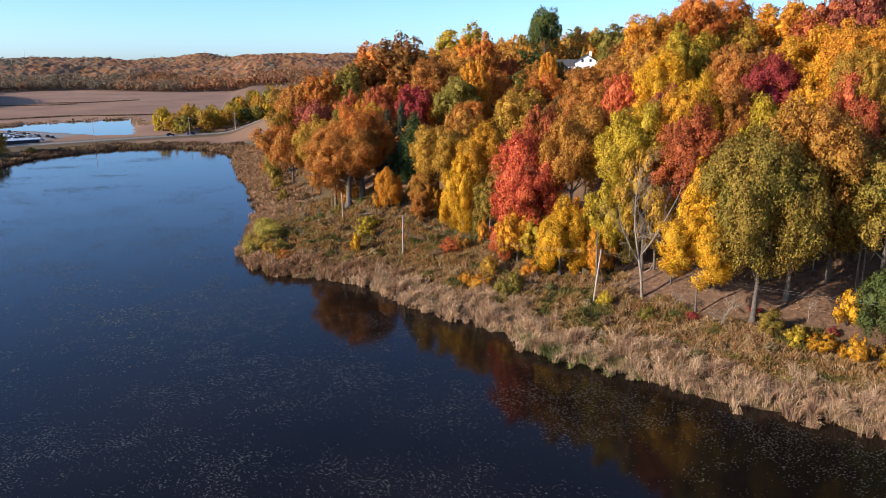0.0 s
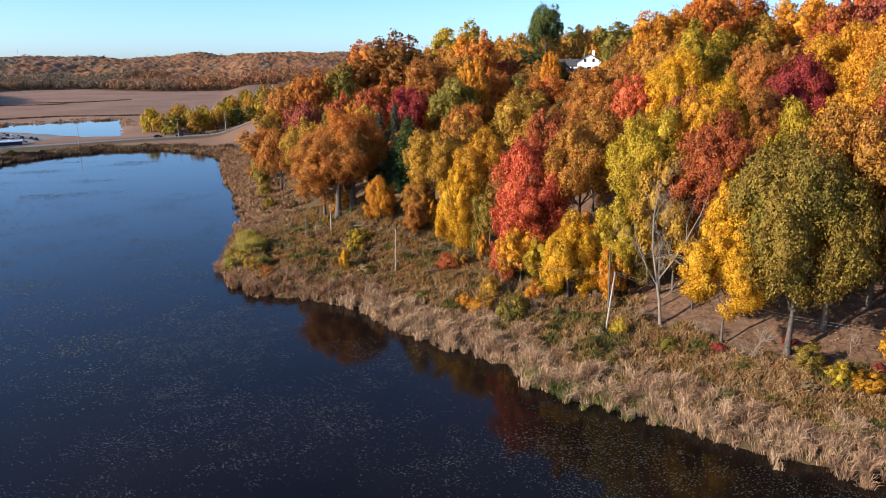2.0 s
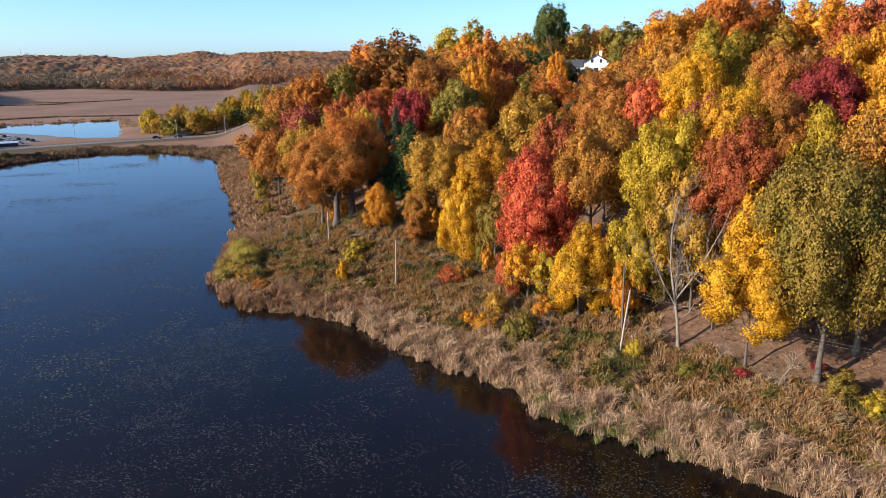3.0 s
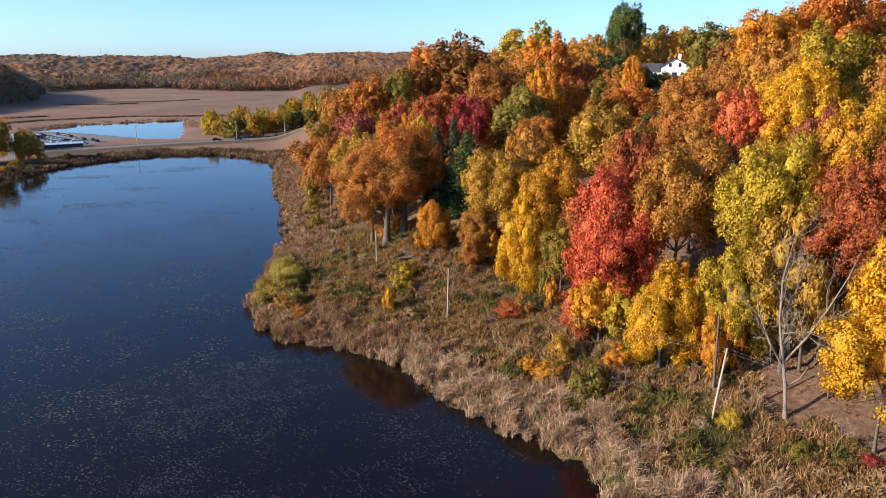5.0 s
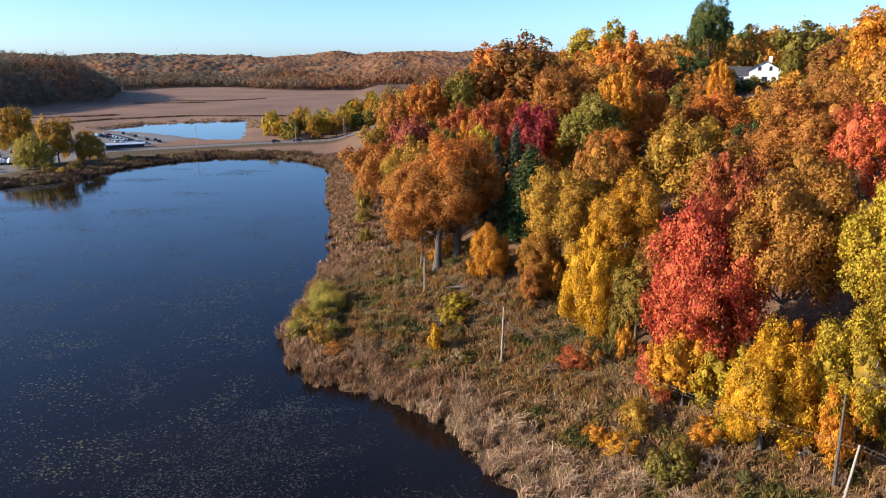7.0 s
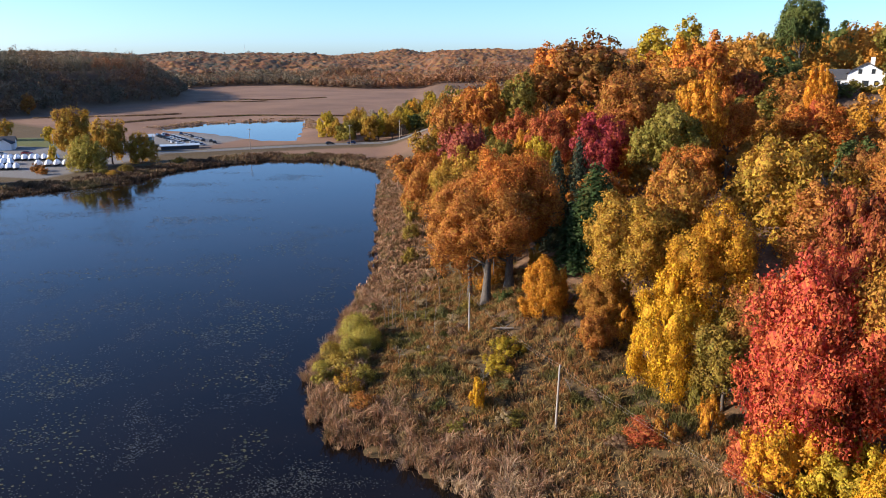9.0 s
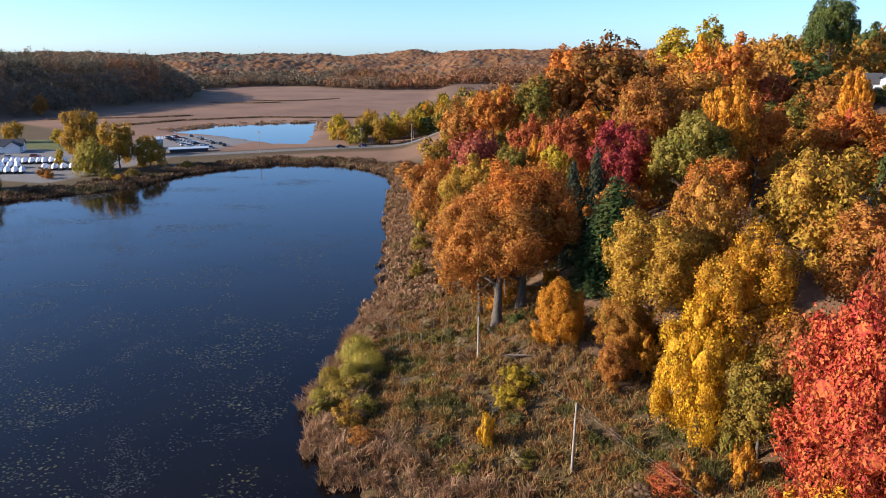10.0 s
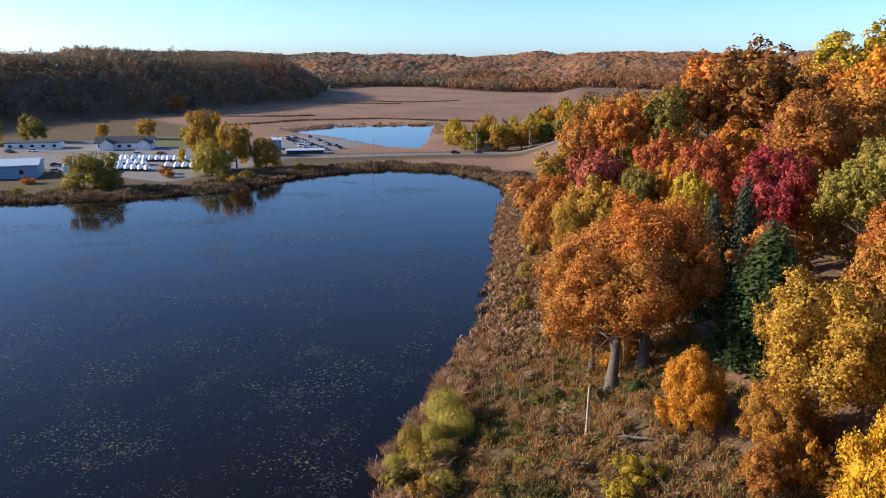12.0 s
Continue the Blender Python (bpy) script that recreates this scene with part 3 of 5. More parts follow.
def bare_tree(x, y, high, girth, seed, label, depth=5, lean=(0, 0), spread=0.62, name="bare_tree"):
    v, f = branching(seed, high, girth, depth, lean, spread)
    ob = tagged(new(name), label, "tree")
    ob.matrix_world = pose(x, y, height(x, y))
    part("trunk", mesh_of("trunk", v, f, PALE_BARK, smooth=True), PALE_BARK, ob)
    return ob


def spruce(x, y, high, radius, colour, which, label):
    base = tagged(new("spruce_tree"), label, "tree", "spruces on the hillside")
    base.matrix_world = pose(x, y, height(x, y) - 0.1, 0, 0, 37 * which)
    stem = part("trunk", TRUNKS[0], BARK, base)
    stem.matrix_basis = Matrix.Diagonal((0.5, 0.5, high / 15, 1))
    crown = part("crown", SPRUCES[which], LEAVES, base)
    crown.matrix_basis = Matrix.Translation((0, 0, 0.6)) @ Matrix.Diagonal((radius, radius, high - 0.6, 1))
    crown.color = COLOUR[colour]
    standing.append((x, y, radius))


def shrub(x, y, high, radius, colour, label, shape=None, name="shrub"):
    """A bush: short stems and a low crown down to the ground."""
    r = np.random.default_rng(int(abs(x * 57 + y * 91) * 10) % 100000)
    base = tagged(new(name), label, "shrub")
    base.matrix_world = pose(x, y, height(x, y) - 0.05, 0, 0, r.uniform(0, 360))
    v, f = tubes([[((0, 0, -0.2), 0.07), ((0.3 * math.cos(w), 0.3 * math.sin(w), high * 0.35), 0.05), ((0.55 * radius * math.cos(w), 0.55 * radius * math.sin(w), high * 0.75), 0.02)] for w in (0.4, 1.9, 3.3, 5.0)], 5)
    part("stems", mesh_of("stems", v, f, BARK), BARK, base)
    crown = part("crown", shape or BUSHES[int(r.integers(3))], LEAVES, base)
    lift = 0.52 if shape is None else 0.30
    crown.matrix_basis = Matrix.Translation((0, 0, high * lift)) @ Matrix.Diagonal((radius, radius * r.uniform(0.8, 1.15), high * 0.55, 1))
    c = np.array(COLOUR[colour])
    c[:3] *= r.uniform(0.85, 1.1)
    crown.color = tuple(c)
    return base


# ---- the trees along the foot of the hill ----
EDGE = "trees along the foot of the hill"
tree("oak", 42.5, 87.0, 25, 7.4, "olive", "close", "tall olive-green oak turning bronze above the leaf-covered bank", EDGE, low=0.22, trunk=3, bole=0.62)
tree("oak", 48.5, 90.5, 27, 8.0, "bronze", "close", "tall bronze and green oak above the leaf-covered bank", EDGE, low=0.2, trunk=3, bole=0.62)
tree("oak", 58.0, 85.0, 23, 6.5, "olive", "near", "olive-green oak beside the tall bronze oaks", EDGE, low=0.12)
tree("oak", 57.5, 78.5, 12, 4.6, "green", "near", "dark green broad-leaved tree at the edge of the bank", EDGE, low=0.08)
tree("maple", 36.0, 91.0, 16.0, 5.0, "yellow", "near", "bright yellow maple with a slender trunk", EDGE, low=0.34, trunk=1, bole=0.55)
tree("maple", 39.5, 96.5, 19, 4.8, "yellow", "mid", "bright yellow maple behind the slender double trunk", EDGE, low=0.30)
tree("maple", 27.2, 107.0, 15.5, 4.4, "lime", "near", "yellow-green maple behind the dead pale tree", EDGE, low=0.2)
tree("maple", 31.5, 103.5, 20, 4.2, "ochre", "mid", "ochre tree thinning out behind the dead pale tree", EDGE, low=0.3)
tree("maple", 25.5, 105.5, 8.5, 2.4, "amber", "mid", "small amber maple beside the wooden pole", EDGE, low=0.15)
tree("maple", 19.4, 108.6, 13, 3.8, "yellow", "near", "yellow maple with drooping branches at the wood's edge", EDGE, low=0.14)
tree("maple", 22.8, 110.2, 12, 3.0, "amber", "mid", "amber maple leaning on the yellow one", EDGE, low=0.25)
tree("maple", 14.4, 118.0, 21.0, 5.5, "red", "near", "large bright red maple at the foot of the hill", EDGE, low=0.24)
tree("maple", 13.0, 116.0, 10.5, 3.6, "gold", "mid", "golden young maple under the large red one", EDGE, low=0.2)
tree("maple", 10.2, 117.5, 7.0, 2.2, "coral", "mid", "coral red young maple under the large red one", EDGE, low=0.14)
tree("maple", 16.5, 113.5, 9.0, 3.0, "lime", "mid", "yellow-green young maple under the large red one", EDGE, low=0.16)
tree("maple", 3.6, 133.0, 14.8, 4.2, "yellow", "near", "tall narrow yellow maple at the foot of the hill", EDGE, low=0.05, trunk=0)
tree("oak", 8.8, 129.0, 10.5, 3.4, "olive", "mid", "olive young oak between the yellow and the red maple", EDGE, low=0.05)
tree("oak", 11.8, 131.5, 13.0, 3.8, "russet", "mid", "dark russet oak behind the red maple", EDGE, low=0.05)
tree("oak", 4.0, 153.0, 16.0, 5.0, "bronze", "mid", "bronze oak behind the broad golden one", EDGE, low=0.16)
tree("oak", -4.6, 145.0, 9.0, 3.0, "bronze", "near", "bronze young oak on the lower slope", EDGE, low=0.05)
tree("oak", -5.0, 140.5, 5.5, 2.2, "copper", "mid", "small copper tree beside the mown path", EDGE, low=0.05)
tree("oak", -22.4, 158.2, 19.5, 7.6, "copper", "close", "great rust-orange oak on the grassy point", EDGE, low=0.42, trunk=3, bole=1.7)
tree("oak", -19.8, 162.8, 21.5, 7.2, "orange", "close", "great orange-brown oak on the grassy point", EDGE, low=0.42, trunk=3, bole=1.7)
tree("oak", -26.5, 164.5, 18.5, 6.0, "copper", "near", "orange-brown oak behind the great oaks", EDGE, low=0.25, trunk=3)
tree("maple", -12.4, 148.3, 8.2, 2.9, "amber", "near", "small golden orange maple below the great oaks", EDGE, low=0.04)
tree("oak", -38.0, 205.0, 20.0, 6.0, "ochre", "mid", "ochre and green oak above the shore", EDGE, low=0.06)
tree("oak", -47.0, 212.0, 17.0, 5.5, "copper", "mid", "copper oak above the shore", EDGE, low=0.05)
tree("oak", -54.5, 234.0, 16.0, 5.5, "orange", "mid", "orange oak above the shore", EDGE, low=0.05)
tree("oak", -29.0, 180.0, 14.0, 5.0, "bronze", "mid", "bronze oak above the shore", EDGE, low=0.06)
spruce(-14.6, 177.5, 17.0, 3.6, "spruce", 0, "blackish green spruce among the autumn trees")
spruce(-11.0, 178.5, 17.0, 3.4, "spruce", 1, "blackish green spruce among the autumn trees")
spruce(-6.8, 159.5, 15.0, 6.0, "deep_green", 1, "broad deep green spruce beside the great oaks")
# Added tree, set on the sunward side to throw shade on the house.
tree("oak", 33.5, 241.5, 10, 4.2, "moss", "far", "dull green tree beside the white outbuilding", "trees of the wooded hill", low=0.05)
tree("oak", 35.5, 258.0, 23.5, 5.7, "green", "mid", "very tall dark green tree beside the white house", "trees of the wooded hill", low=0.2)

# ---- trees of the hillside that can be told apart ----
hill_tree("oak", 3.6, 176.3, 6.1, "moss", 17.2, 0.39)
hill_tree("oak", 5.4, 166.0, 4.2, "orange", 12.6, 0.42)
hill_tree("maple", 7.6, 178.6, 3.7, "amber", 21.2, 0.61)
hill_tree("oak", 13.0, 185.0, 4.4, "orange", 17.1, 0.56)
hill_tree("oak", 17.3, 155.1, 7.3, "ochre", 15.5, 0.18)
hill_tree("oak", 26.5, 190.7, 5.3, "orange", 14.6, 0.37)
hill_tree("maple", 28.6, 197.6, 2.3, "amber", 21.1, 0.76)
hill_tree("maple", 28.0, 191.7, 2.4, "coral", 14.4, 0.62)
hill_tree("oak", 31.6, 149.3, 6.4, "copper", 18.7, 0.41)
hill_tree("maple", 33.9, 133.5, 3.7, "coral", 19.8, 0.58)
hill_tree("oak", 37.8, 155.0, 4.4, "copper", 19.0, 0.60)
hill_tree("maple", 40.2, 128.4, 5.2, "yellow", 23.9, 0.51)
hill_tree("oak", 43.5, 149.5, 5.3, "bronze", 22.6, 0.60)
hill_tree("oak", 50.6, 149.0, 6.1, "lime", 24.9, 0.58)
hill_tree("oak", 47.4, 167.3, 6.5, "amber", 23.7, 0.53)
hill_tree("oak", 59.7, 172.8, 7.4, "orange", 23.3, 0.46)
hill_tree("maple", 36.2, 112.7, 2.7, "maroon", 25.0, 0.76)
hill_tree("oak", 37.5, 108.1, 3.3, "gold", 24.7, 0.77)
hill_tree("oak", 30.4, 110.4, 5.3, "lime", 24.8, 0.63)
hill_tree("oak", 22.1, 116.9, 5.8, "bronze", 23.4, 0.58)
hill_tree("maple", 17.8, 124.4, 3.6, "rust", 22.9, 0.65)
hill_tree("maple", 7.5, 137.5, 5.0, "gold", 17.9, 0.37)
hill_tree("oak", -1.5, 148.3, 6.2, "ochre", 15.0, 0.28)
hill_tree("oak", 27.0, 130.2, 3.2, "bronze", 18.1, 0.69)
hill_tree("oak", 26.3, 157.4, 3.5, "russet", 12.1, 0.51)
hill_tree("oak", 60.3, 253.3, 7.9, "moss", 14.8, 0.08)
hill_tree("oak", 53.5, 289.5, 6.6, "green", 15.9, 0.28)
hill_tree("oak", 28.8, 238.0, 4.3, "green", 14.0, 0.48)
hill_tree("maple", -8.0, 182.0, 4.6, "crimson", 18.3, 0.44)
hill_tree("maple", -18.8, 188.2, 3.2, "lime", 18.0, 0.61)
hill_tree("maple", -24.2, 204.8, 2.6, "amber", 18.7, 0.69)
hill_tree("maple", -18.5, 199.1, 4.4, "rust", 20.7, 0.52)
hill_tree("oak", -29.2, 202.1, 3.2, "moss", 19.8, 0.73)
hill_tree("oak", -39.9, 215.9, 5.8, "maroon", 23.0, 0.57)
hill_tree("oak", -37.2, 190.5, 3.7, "ochre", 19.1, 0.66)
hill_tree("oak", -15.6, 215.4, 5.0, "orange", 19.9, 0.57)
hill_tree("oak", -3.6, 205.2, 7.4, "copper", 22.0, 0.42)
hill_tree("oak", -16.6, 270.7, 12.5, "russet", 26.4, 0.19)
hill_tree("oak", -35.5, 258.7, 5.3, "moss", 24.4, 0.62)
hill_tree("oak", -45.1, 254.2, 6.1, "orange", 27.6, 0.62)
hill_tree("oak", -53.8, 254.2, 6.2, "copper", 26.4, 0.60)
hill_tree("oak", -59.1, 233.7, 5.7, "copper", 17.1, 0.43)
hill_tree("oak", -32.2, 234.9, 4.2, "rust", 20.1, 0.64)
hill_tree("oak", 4.5, 216.5, 6.5, "bronze", 23.0, 0.51)
hill_tree("maple", 5.7, 243.4, 4.8, "amber", 24.4, 0.56)
hill_tree("oak", 11.4, 229.3, 6.1, "orange", 24.3, 0.57)
hill_tree("oak", 5.9, 323.1, 11.6, "lime", 22.6, 0.12)
hill_tree("oak", -27.6, 280.7, 8.1, "orange", 26.4, 0.47)
hill_tree("oak", -8.3, 266.9, 7.0, "russet", 18.7, 0.36)
hill_tree("oak", -57.3, 243.4, 5.1, "ochre", 21.1, 0.58)
hill_tree("oak", -4.4, 184.7, 3.9, "orange", 14.9, 0.55)
hill_tree("oak", -28.4, 267.3, 7.6, "russet", 21.3, 0.38)
hill_tree("oak", 60.7, 195.0, 7.5, "amber", 15.6, 0.18)
hill_tree("oak", 61.6, 174.1, 6.2, "lime", 14.7, 0.28)
hill_tree("maple", 43.9, 141.7, 5.5, "yellow", 21.8, 0.44)
hill_tree("maple", 40.3, 110.9, 4.4, "yellow", 24.9, 0.61)
hill_tree("oak", 51.5, 124.4, 5.2, "copper", 22.9, 0.61)
hill_tree("maple", 54.5, 116.0, 4.7, "crimson", 22.5, 0.53)
hill_tree("oak", 62.2, 118.7, 6.0, "gold", 25.3, 0.59)
hill_tree("oak", 67.2, 113.7, 6.1, "amber", 26.2, 0.60)
hill_tree("maple", 55.0, 92.4, 4.0, "coral", 28.6, 0.69)
hill_tree("oak", 52.4, 96.3, 3.7, "gold", 26.6, 0.76)
hill_tree("maple", 49.0, 104.1, 3.4, "lime", 22.2, 0.66)
hill_tree("maple", 37.2, 101.1, 4.7, "rust", 24.9, 0.58)
hill_tree("oak", 46.4, 110.6, 4.1, "copper", 21.3, 0.67)
hill_tree("oak", 80.2, 191.7, 5.6, "moss", 11.5, 0.16)
hill_tree("oak", 81.2, 174.5, 7.0, "amber", 15.6, 0.23)
hill_tree("oak", 74.1, 189.9, 7.5, "orange", 18.4, 0.30)
hill_tree("maple", 81.9, 154.0, 6.4, "rust", 18.4, 0.22)
hill_tree("maple", 85.2, 144.4, 7.2, "maroon", 23.1, 0.30)
hill_tree("oak", 61.1, 102.6, 4.2, "ochre", 26.6, 0.73)
hill_tree("oak", 60.1, 95.0, 5.1, "bronze", 21.5, 0.60)
hill_tree("oak", 56.9, 98.3, 3.7, "orange", 19.4, 0.67)
hill_tree("oak", 52.4, 100.0, 3.1, "copper", 23.1, 0.77)

# ---- the wood fills up between the trees told apart ----
fill = np.random.default_rng(19)
PALETTE = ["orange", "copper", "rust", "ochre", "bronze", "gold", "amber", "olive", "russet", "moss", "maroon", "green"]
behind = []
px, py = fill.uniform(-95, 150, 6000), fill.uniform(72, 430, 6000)
for x, y, s, d2, z in zip(px.tolist(), py.tolist(), lake_distance(px, py), inland(px, py), land(px, py)):
    open_bank = 20 < x < 70 and y < 112
    if s < (27 if open_bank else 19 if y > 112 and x > -8 else 26) or (y > 250 and d2 < 20) or math.hypot(x - 46, y - 240) < 17 or ((x - 17) / 6) ** 2 + ((y - 178) / 20) ** 2 < 1 or (x < 0 and y < 158) or (x < 16 and y < 140) or x > 85 + (y - 80) * 0.62:
        continue
    high = fill.uniform(10.5, 14.5)
    if 160 < y < 243 and 0.145 * (y + 5) < x < 0.245 * (y + 5):
        high = min(high, 31.0 - z)
        if high < 6:
            continue
    rad = min(fill.uniform(4.6, 6.8), high * 0.45)
    if any((x - a) ** 2 + (y - b) ** 2 < (0.78 * (rad + c)) ** 2 for a, b, c in standing):
        continue
    kind = "oak" if fill.random() < 0.65 else "maple"
    colour = PALETTE[int(fill.choice(12, p=[.15, .17, .10, .10, .16, .03, .05, .08, .08, .04, .03, .01]))]
    if -33 < x < -5 and 247 < y < 301:  # a shady hollow without trees
        standing.append((x, y, rad))
    elif y > 310 or x > 90 or (y > 245 and x > 5):
        behind.append((x, y, z, high, rad))
        standing.append((x, y, rad))
    else:
        hill_tree(kind, x, y, rad, colour, high, 0.22, True)

# ---- young trees under the wood ----
px, py = fill.uniform(-70, 90, 2600), fill.uniform(95, 300, 2600)
young = []
for x, y, s in zip(px.tolist(), py.tolist(), lake_distance(px, py)):
    if s < 28 or math.hypot(x + 4, y - 78) < 105 or math.hypot(x - 46, y - 240) < 17 or x > 75 + (y - 80) * 0.5 or (y > 240 and x < -40):
        continue
    if any((x - a) ** 2 + (y - b) ** 2 < (0.62 * c + 1.2) ** 2 for a, b, c in standing) or any((x - a) ** 2 + (y - b) ** 2 < 20 for a, b in young):
        continue
    young.append((x, y))

# ---- bare trees, snags and stems ----


def forked_dead_tree(x, y, limbs, label, seed):
    """A dead tree on given main limbs, with twigs grown from their upper parts."""
    r = np.random.default_rng(seed)
    limbs = [[(p, g * 0.66) for p, g in path] for path in limbs]
    paths = list(limbs)

    def twig(p, d, length, rad, level):
        end = p + unit(d + r.normal(0, 0.12, 3)) * length
        paths.append([(tuple(p), rad), (tuple((p + end) / 2 + r.normal(0, 0.06, 3)), rad * 0.8), (tuple(end), rad * 0.5)])
        if level:
            for _ in range(3):
                twig(p + (end - p) * r.uniform(0.45, 1.0), unit(d + r.normal(0, 0.55, 3) + (0, 0, 0.15)), length * r.uniform(0.55, 0.8), rad * 0.58, level - 1)

    for path in limbs:
        for k in range(1, len(path)):
            a, b = np.array(path[k - 1][0]), np.array(path[k][0])
            if b[2] < 7.0:
                continue
            for _ in range(3):
                q = a + (b - a) * r.uniform(0.2, 1.0)
                twig(q, unit((b - a) / np.linalg.norm(b - a) * 0.6 + r.normal(0, 0.6, 3)), r.uniform(1.8, 3.2), path[k][1] * 0.55, 3)
    v, f = tubes(paths, 5)
    ob = tagged(new("bare_tree"), label, "tree")
    ob.matrix_world = pose(x, y, height(x, y))
    part("trunk", mesh_of("trunk", v, f, PALE_BARK, smooth=True), PALE_BARK, ob)


forked_dead_tree(30.0, 97.0, [
    [((0, 0, -0.4), 0.52), ((-0.1, 0, 0.6), 0.36), ((-0.4, 0, 3.4), 0.31), ((-1.0, 0.1, 6.6), 0.27), ((-1.7, 0.3, 10.5), 0.20), ((-1.9, 0.2, 15.0), 0.13), ((-1.3, 0.0, 19.5), 0.05)],
    [((-0.9, 0.1, 6.0), 0.20), ((1.0, 0.0, 8.8), 0.18), ((2.6, -0.2, 12.0), 0.14), ((4.2, 0.1, 15.2), 0.09), ((5.2, 0.3, 18.0), 0.04)],
    [((-0.7, 0.1, 5.2), 0.17), ((-2.6, -0.2, 8.4), 0.14), ((-4.0, -0.4, 11.4), 0.10), ((-4.6, -0.2, 14.6), 0.04)],
    [((-0.4, 0.0, 3.4), 0.13), ((0.9, 0.1, 4.3), 0.11), ((1.6, 0.1, 5.6), 0.06)],
    [((-1.7, 0.3, 10.5), 0.12), ((-0.2, 1.0, 13.4), 0.08), ((0.8, 1.6, 17.0), 0.04)]], "dead pale tree with bare forked branches on the bank", 6)
bare_tree(59.0, 130.0, 22, 0.3, 8, "leafless grey tree among the autumn crowns", 6, (0, 0), 0.55)
bare_tree(24.0, 152.0, 15, 0.25, 9, "leafless grey tree among the autumn crowns", 5, (0.1, 0), 0.6)
bare_tree(38.0, 86.6, 6.5, 0.10, 14, "leaning dead sapling on the bank", 4, (0.12, 0), 0.7, "dead_sapling")
bare_tree(38.9, 85.2, 5.0, 0.08, 15, "leaning dead sapling on the bank", 4, (-0.15, 0), 0.8, "dead_sapling")
bare_tree(-42.5, 146.5, 4.5, 0.12, 16, "bare grey snag leaning over the water", 4, (-0.8, -0.1), 0.7, "dead_sapling")
for k in range(46):
    x, y = fill.uniform(24, 66), fill.uniform(84, 122)
    if lake_distance(np.array([x]), np.array([y]))[0] < 17:
        continue
    lean = fill.normal(0, 0.05, 2)
    g, h = fill.uniform(0.07, 0.17), fill.uniform(8, 14)
    v, f = tubes([[((0, 0, -0.3), g * 1.3), ((lean[0] * h * 0.5, lean[1] * h * 0.5, h * 0.5), g), ((lean[0] * h, lean[1] * h, h), g * 0.5)]], 6)
    ob = tagged(new("young_tree"), "slender bare trunk of a young tree on the bank", "tree", "young trees on the bank")
    ob.matrix_world = pose(x, y, height(x, y))
    part("trunk", mesh_of("trunk", v, f, BARK if k % 3 else PALE_BARK, smooth=True), BARK, ob)

twiggy = [bare_tree(x, y, 4.2, 0.06, 30 + k, "leafless grey twiggy bush in the meadow", 5, (0, 0), 0.9, "bare_bush") for k, (x, y) in enumerate(((33.0, 92.0), (26.5, 97.0), (14.5, 104.5)))]
for k in range(34):
    x, y = fill.uniform(-40, 62), fill.uniform(72, 165)
    if 9 < lake_distance(np.array([x]), np.array([y]))[0] < 20:
        copy_thing(twiggy[k % 3], pose(x, y, height(x, y), 0, 0, fill.uniform(0, 360)) @ Matrix.Scale(fill.uniform(0.6, 1.1), 4))
for k in range(20):
    x, y = fill.uniform(-38, -25), fill.uniform(148, 168)
    g, h = fill.uniform(0.035, 0.06), fill.uniform(3.5, 6.5)
    lean = fill.normal(0, 0.05, 2)
    v, f = tubes([[((0, 0, -0.2), g), ((lean[0] * h, lean[1] * h, h * 0.6), g * 0.8), ((lean[0] * h * 2, lean[1] * h * 2, h), g * 0.3)], [((lean[0] * h, lean[1] * h, h * 0.6), g * 0.5), ((lean[0] * h + 0.6, lean[1] * h, h * 0.9), g * 0.2)]], 5)
    ob = tagged(new("young_tree"), "slender leafless sapling in the tall grass of the point", "tree", "saplings on the point")
    ob.matrix_world = pose(x, y, height(x, y))
    part("trunk", mesh_of("trunk", v, f, PALE_BARK), PALE_BARK, ob)

# ---- shrubs of the meadow and the shore ----
shrub(10.6, 105.2, 3.6, 1.9, "moss", "dull green bush in the brown meadow")
shrub(12.0, 107.0, 2.6, 1.4, "olive", "olive bush in the brown meadow")
shrub(6.3, 109.5, 2.3, 2.2, "gold", "low golden yellow bush in the meadow")
shrub(4.0, 111.0, 1.8, 1.5, "amber", "low amber bush in the meadow")
shrub(1.2, 125.5, 2.8, 1.9, "rust", "rusty orange bush beside the tall yellow maple")
shrub(-16.9, 138.2, 2.4, 2.2, "lime", "yellow-green bush on the grassy point")
shrub(-17.6, 131.4, 3.6, 1.1, "yellow", "thin yellow sapling on the grassy point")
shrub(-16.1, 141.2, 2.4, 2.0, "lime", "yellow-green bush on the grassy point")
shrub(15.1, 110.0, 3.0, 2.0, "amber", "amber bush at the wood's edge")
shrub(17.5, 110.5, 4.2, 2.0, "lime", "yellow-green bush at the wood's edge")
shrub(8.0, 113.0, 3.0, 2.0, "ochre", "ochre bush at the wood's edge")
shrub(43.5, 83.9, 3.2, 1.7, "olive", "olive-green bush on the bank")
shrub(45.7, 80.6, 2.4, 1.8, "lime", "yellow-green bush on the bank")
shrub(48.0, 79.0, 2.0, 1.6, "gold", "golden bush on the bank")
shrub(53.3, 83.4, 4.6, 2.2, "yellow", "bright yellow bush on the bank")
shrub(51.0, 76.0, 3.4, 2.2, "gold", "golden bush near the reeds")
shrub(54.5, 73.5, 3.8, 2.3, "ochre", "ochre bush near the reeds")
shrub(50.8, 82.0, 1.2, 0.9, "crimson", "small crimson bush on the bank")
shrub(43.4, 88.6, 1.1, 0.8, "crimson", "small crimson bush on the bank")
shrub(35.4, 90.0, 0.9, 0.9, "crimson", "small crimson bush on the bank")
shrub(29.5, 91.5, 1.8, 1.5, "moss", "dull green bush on the bank")
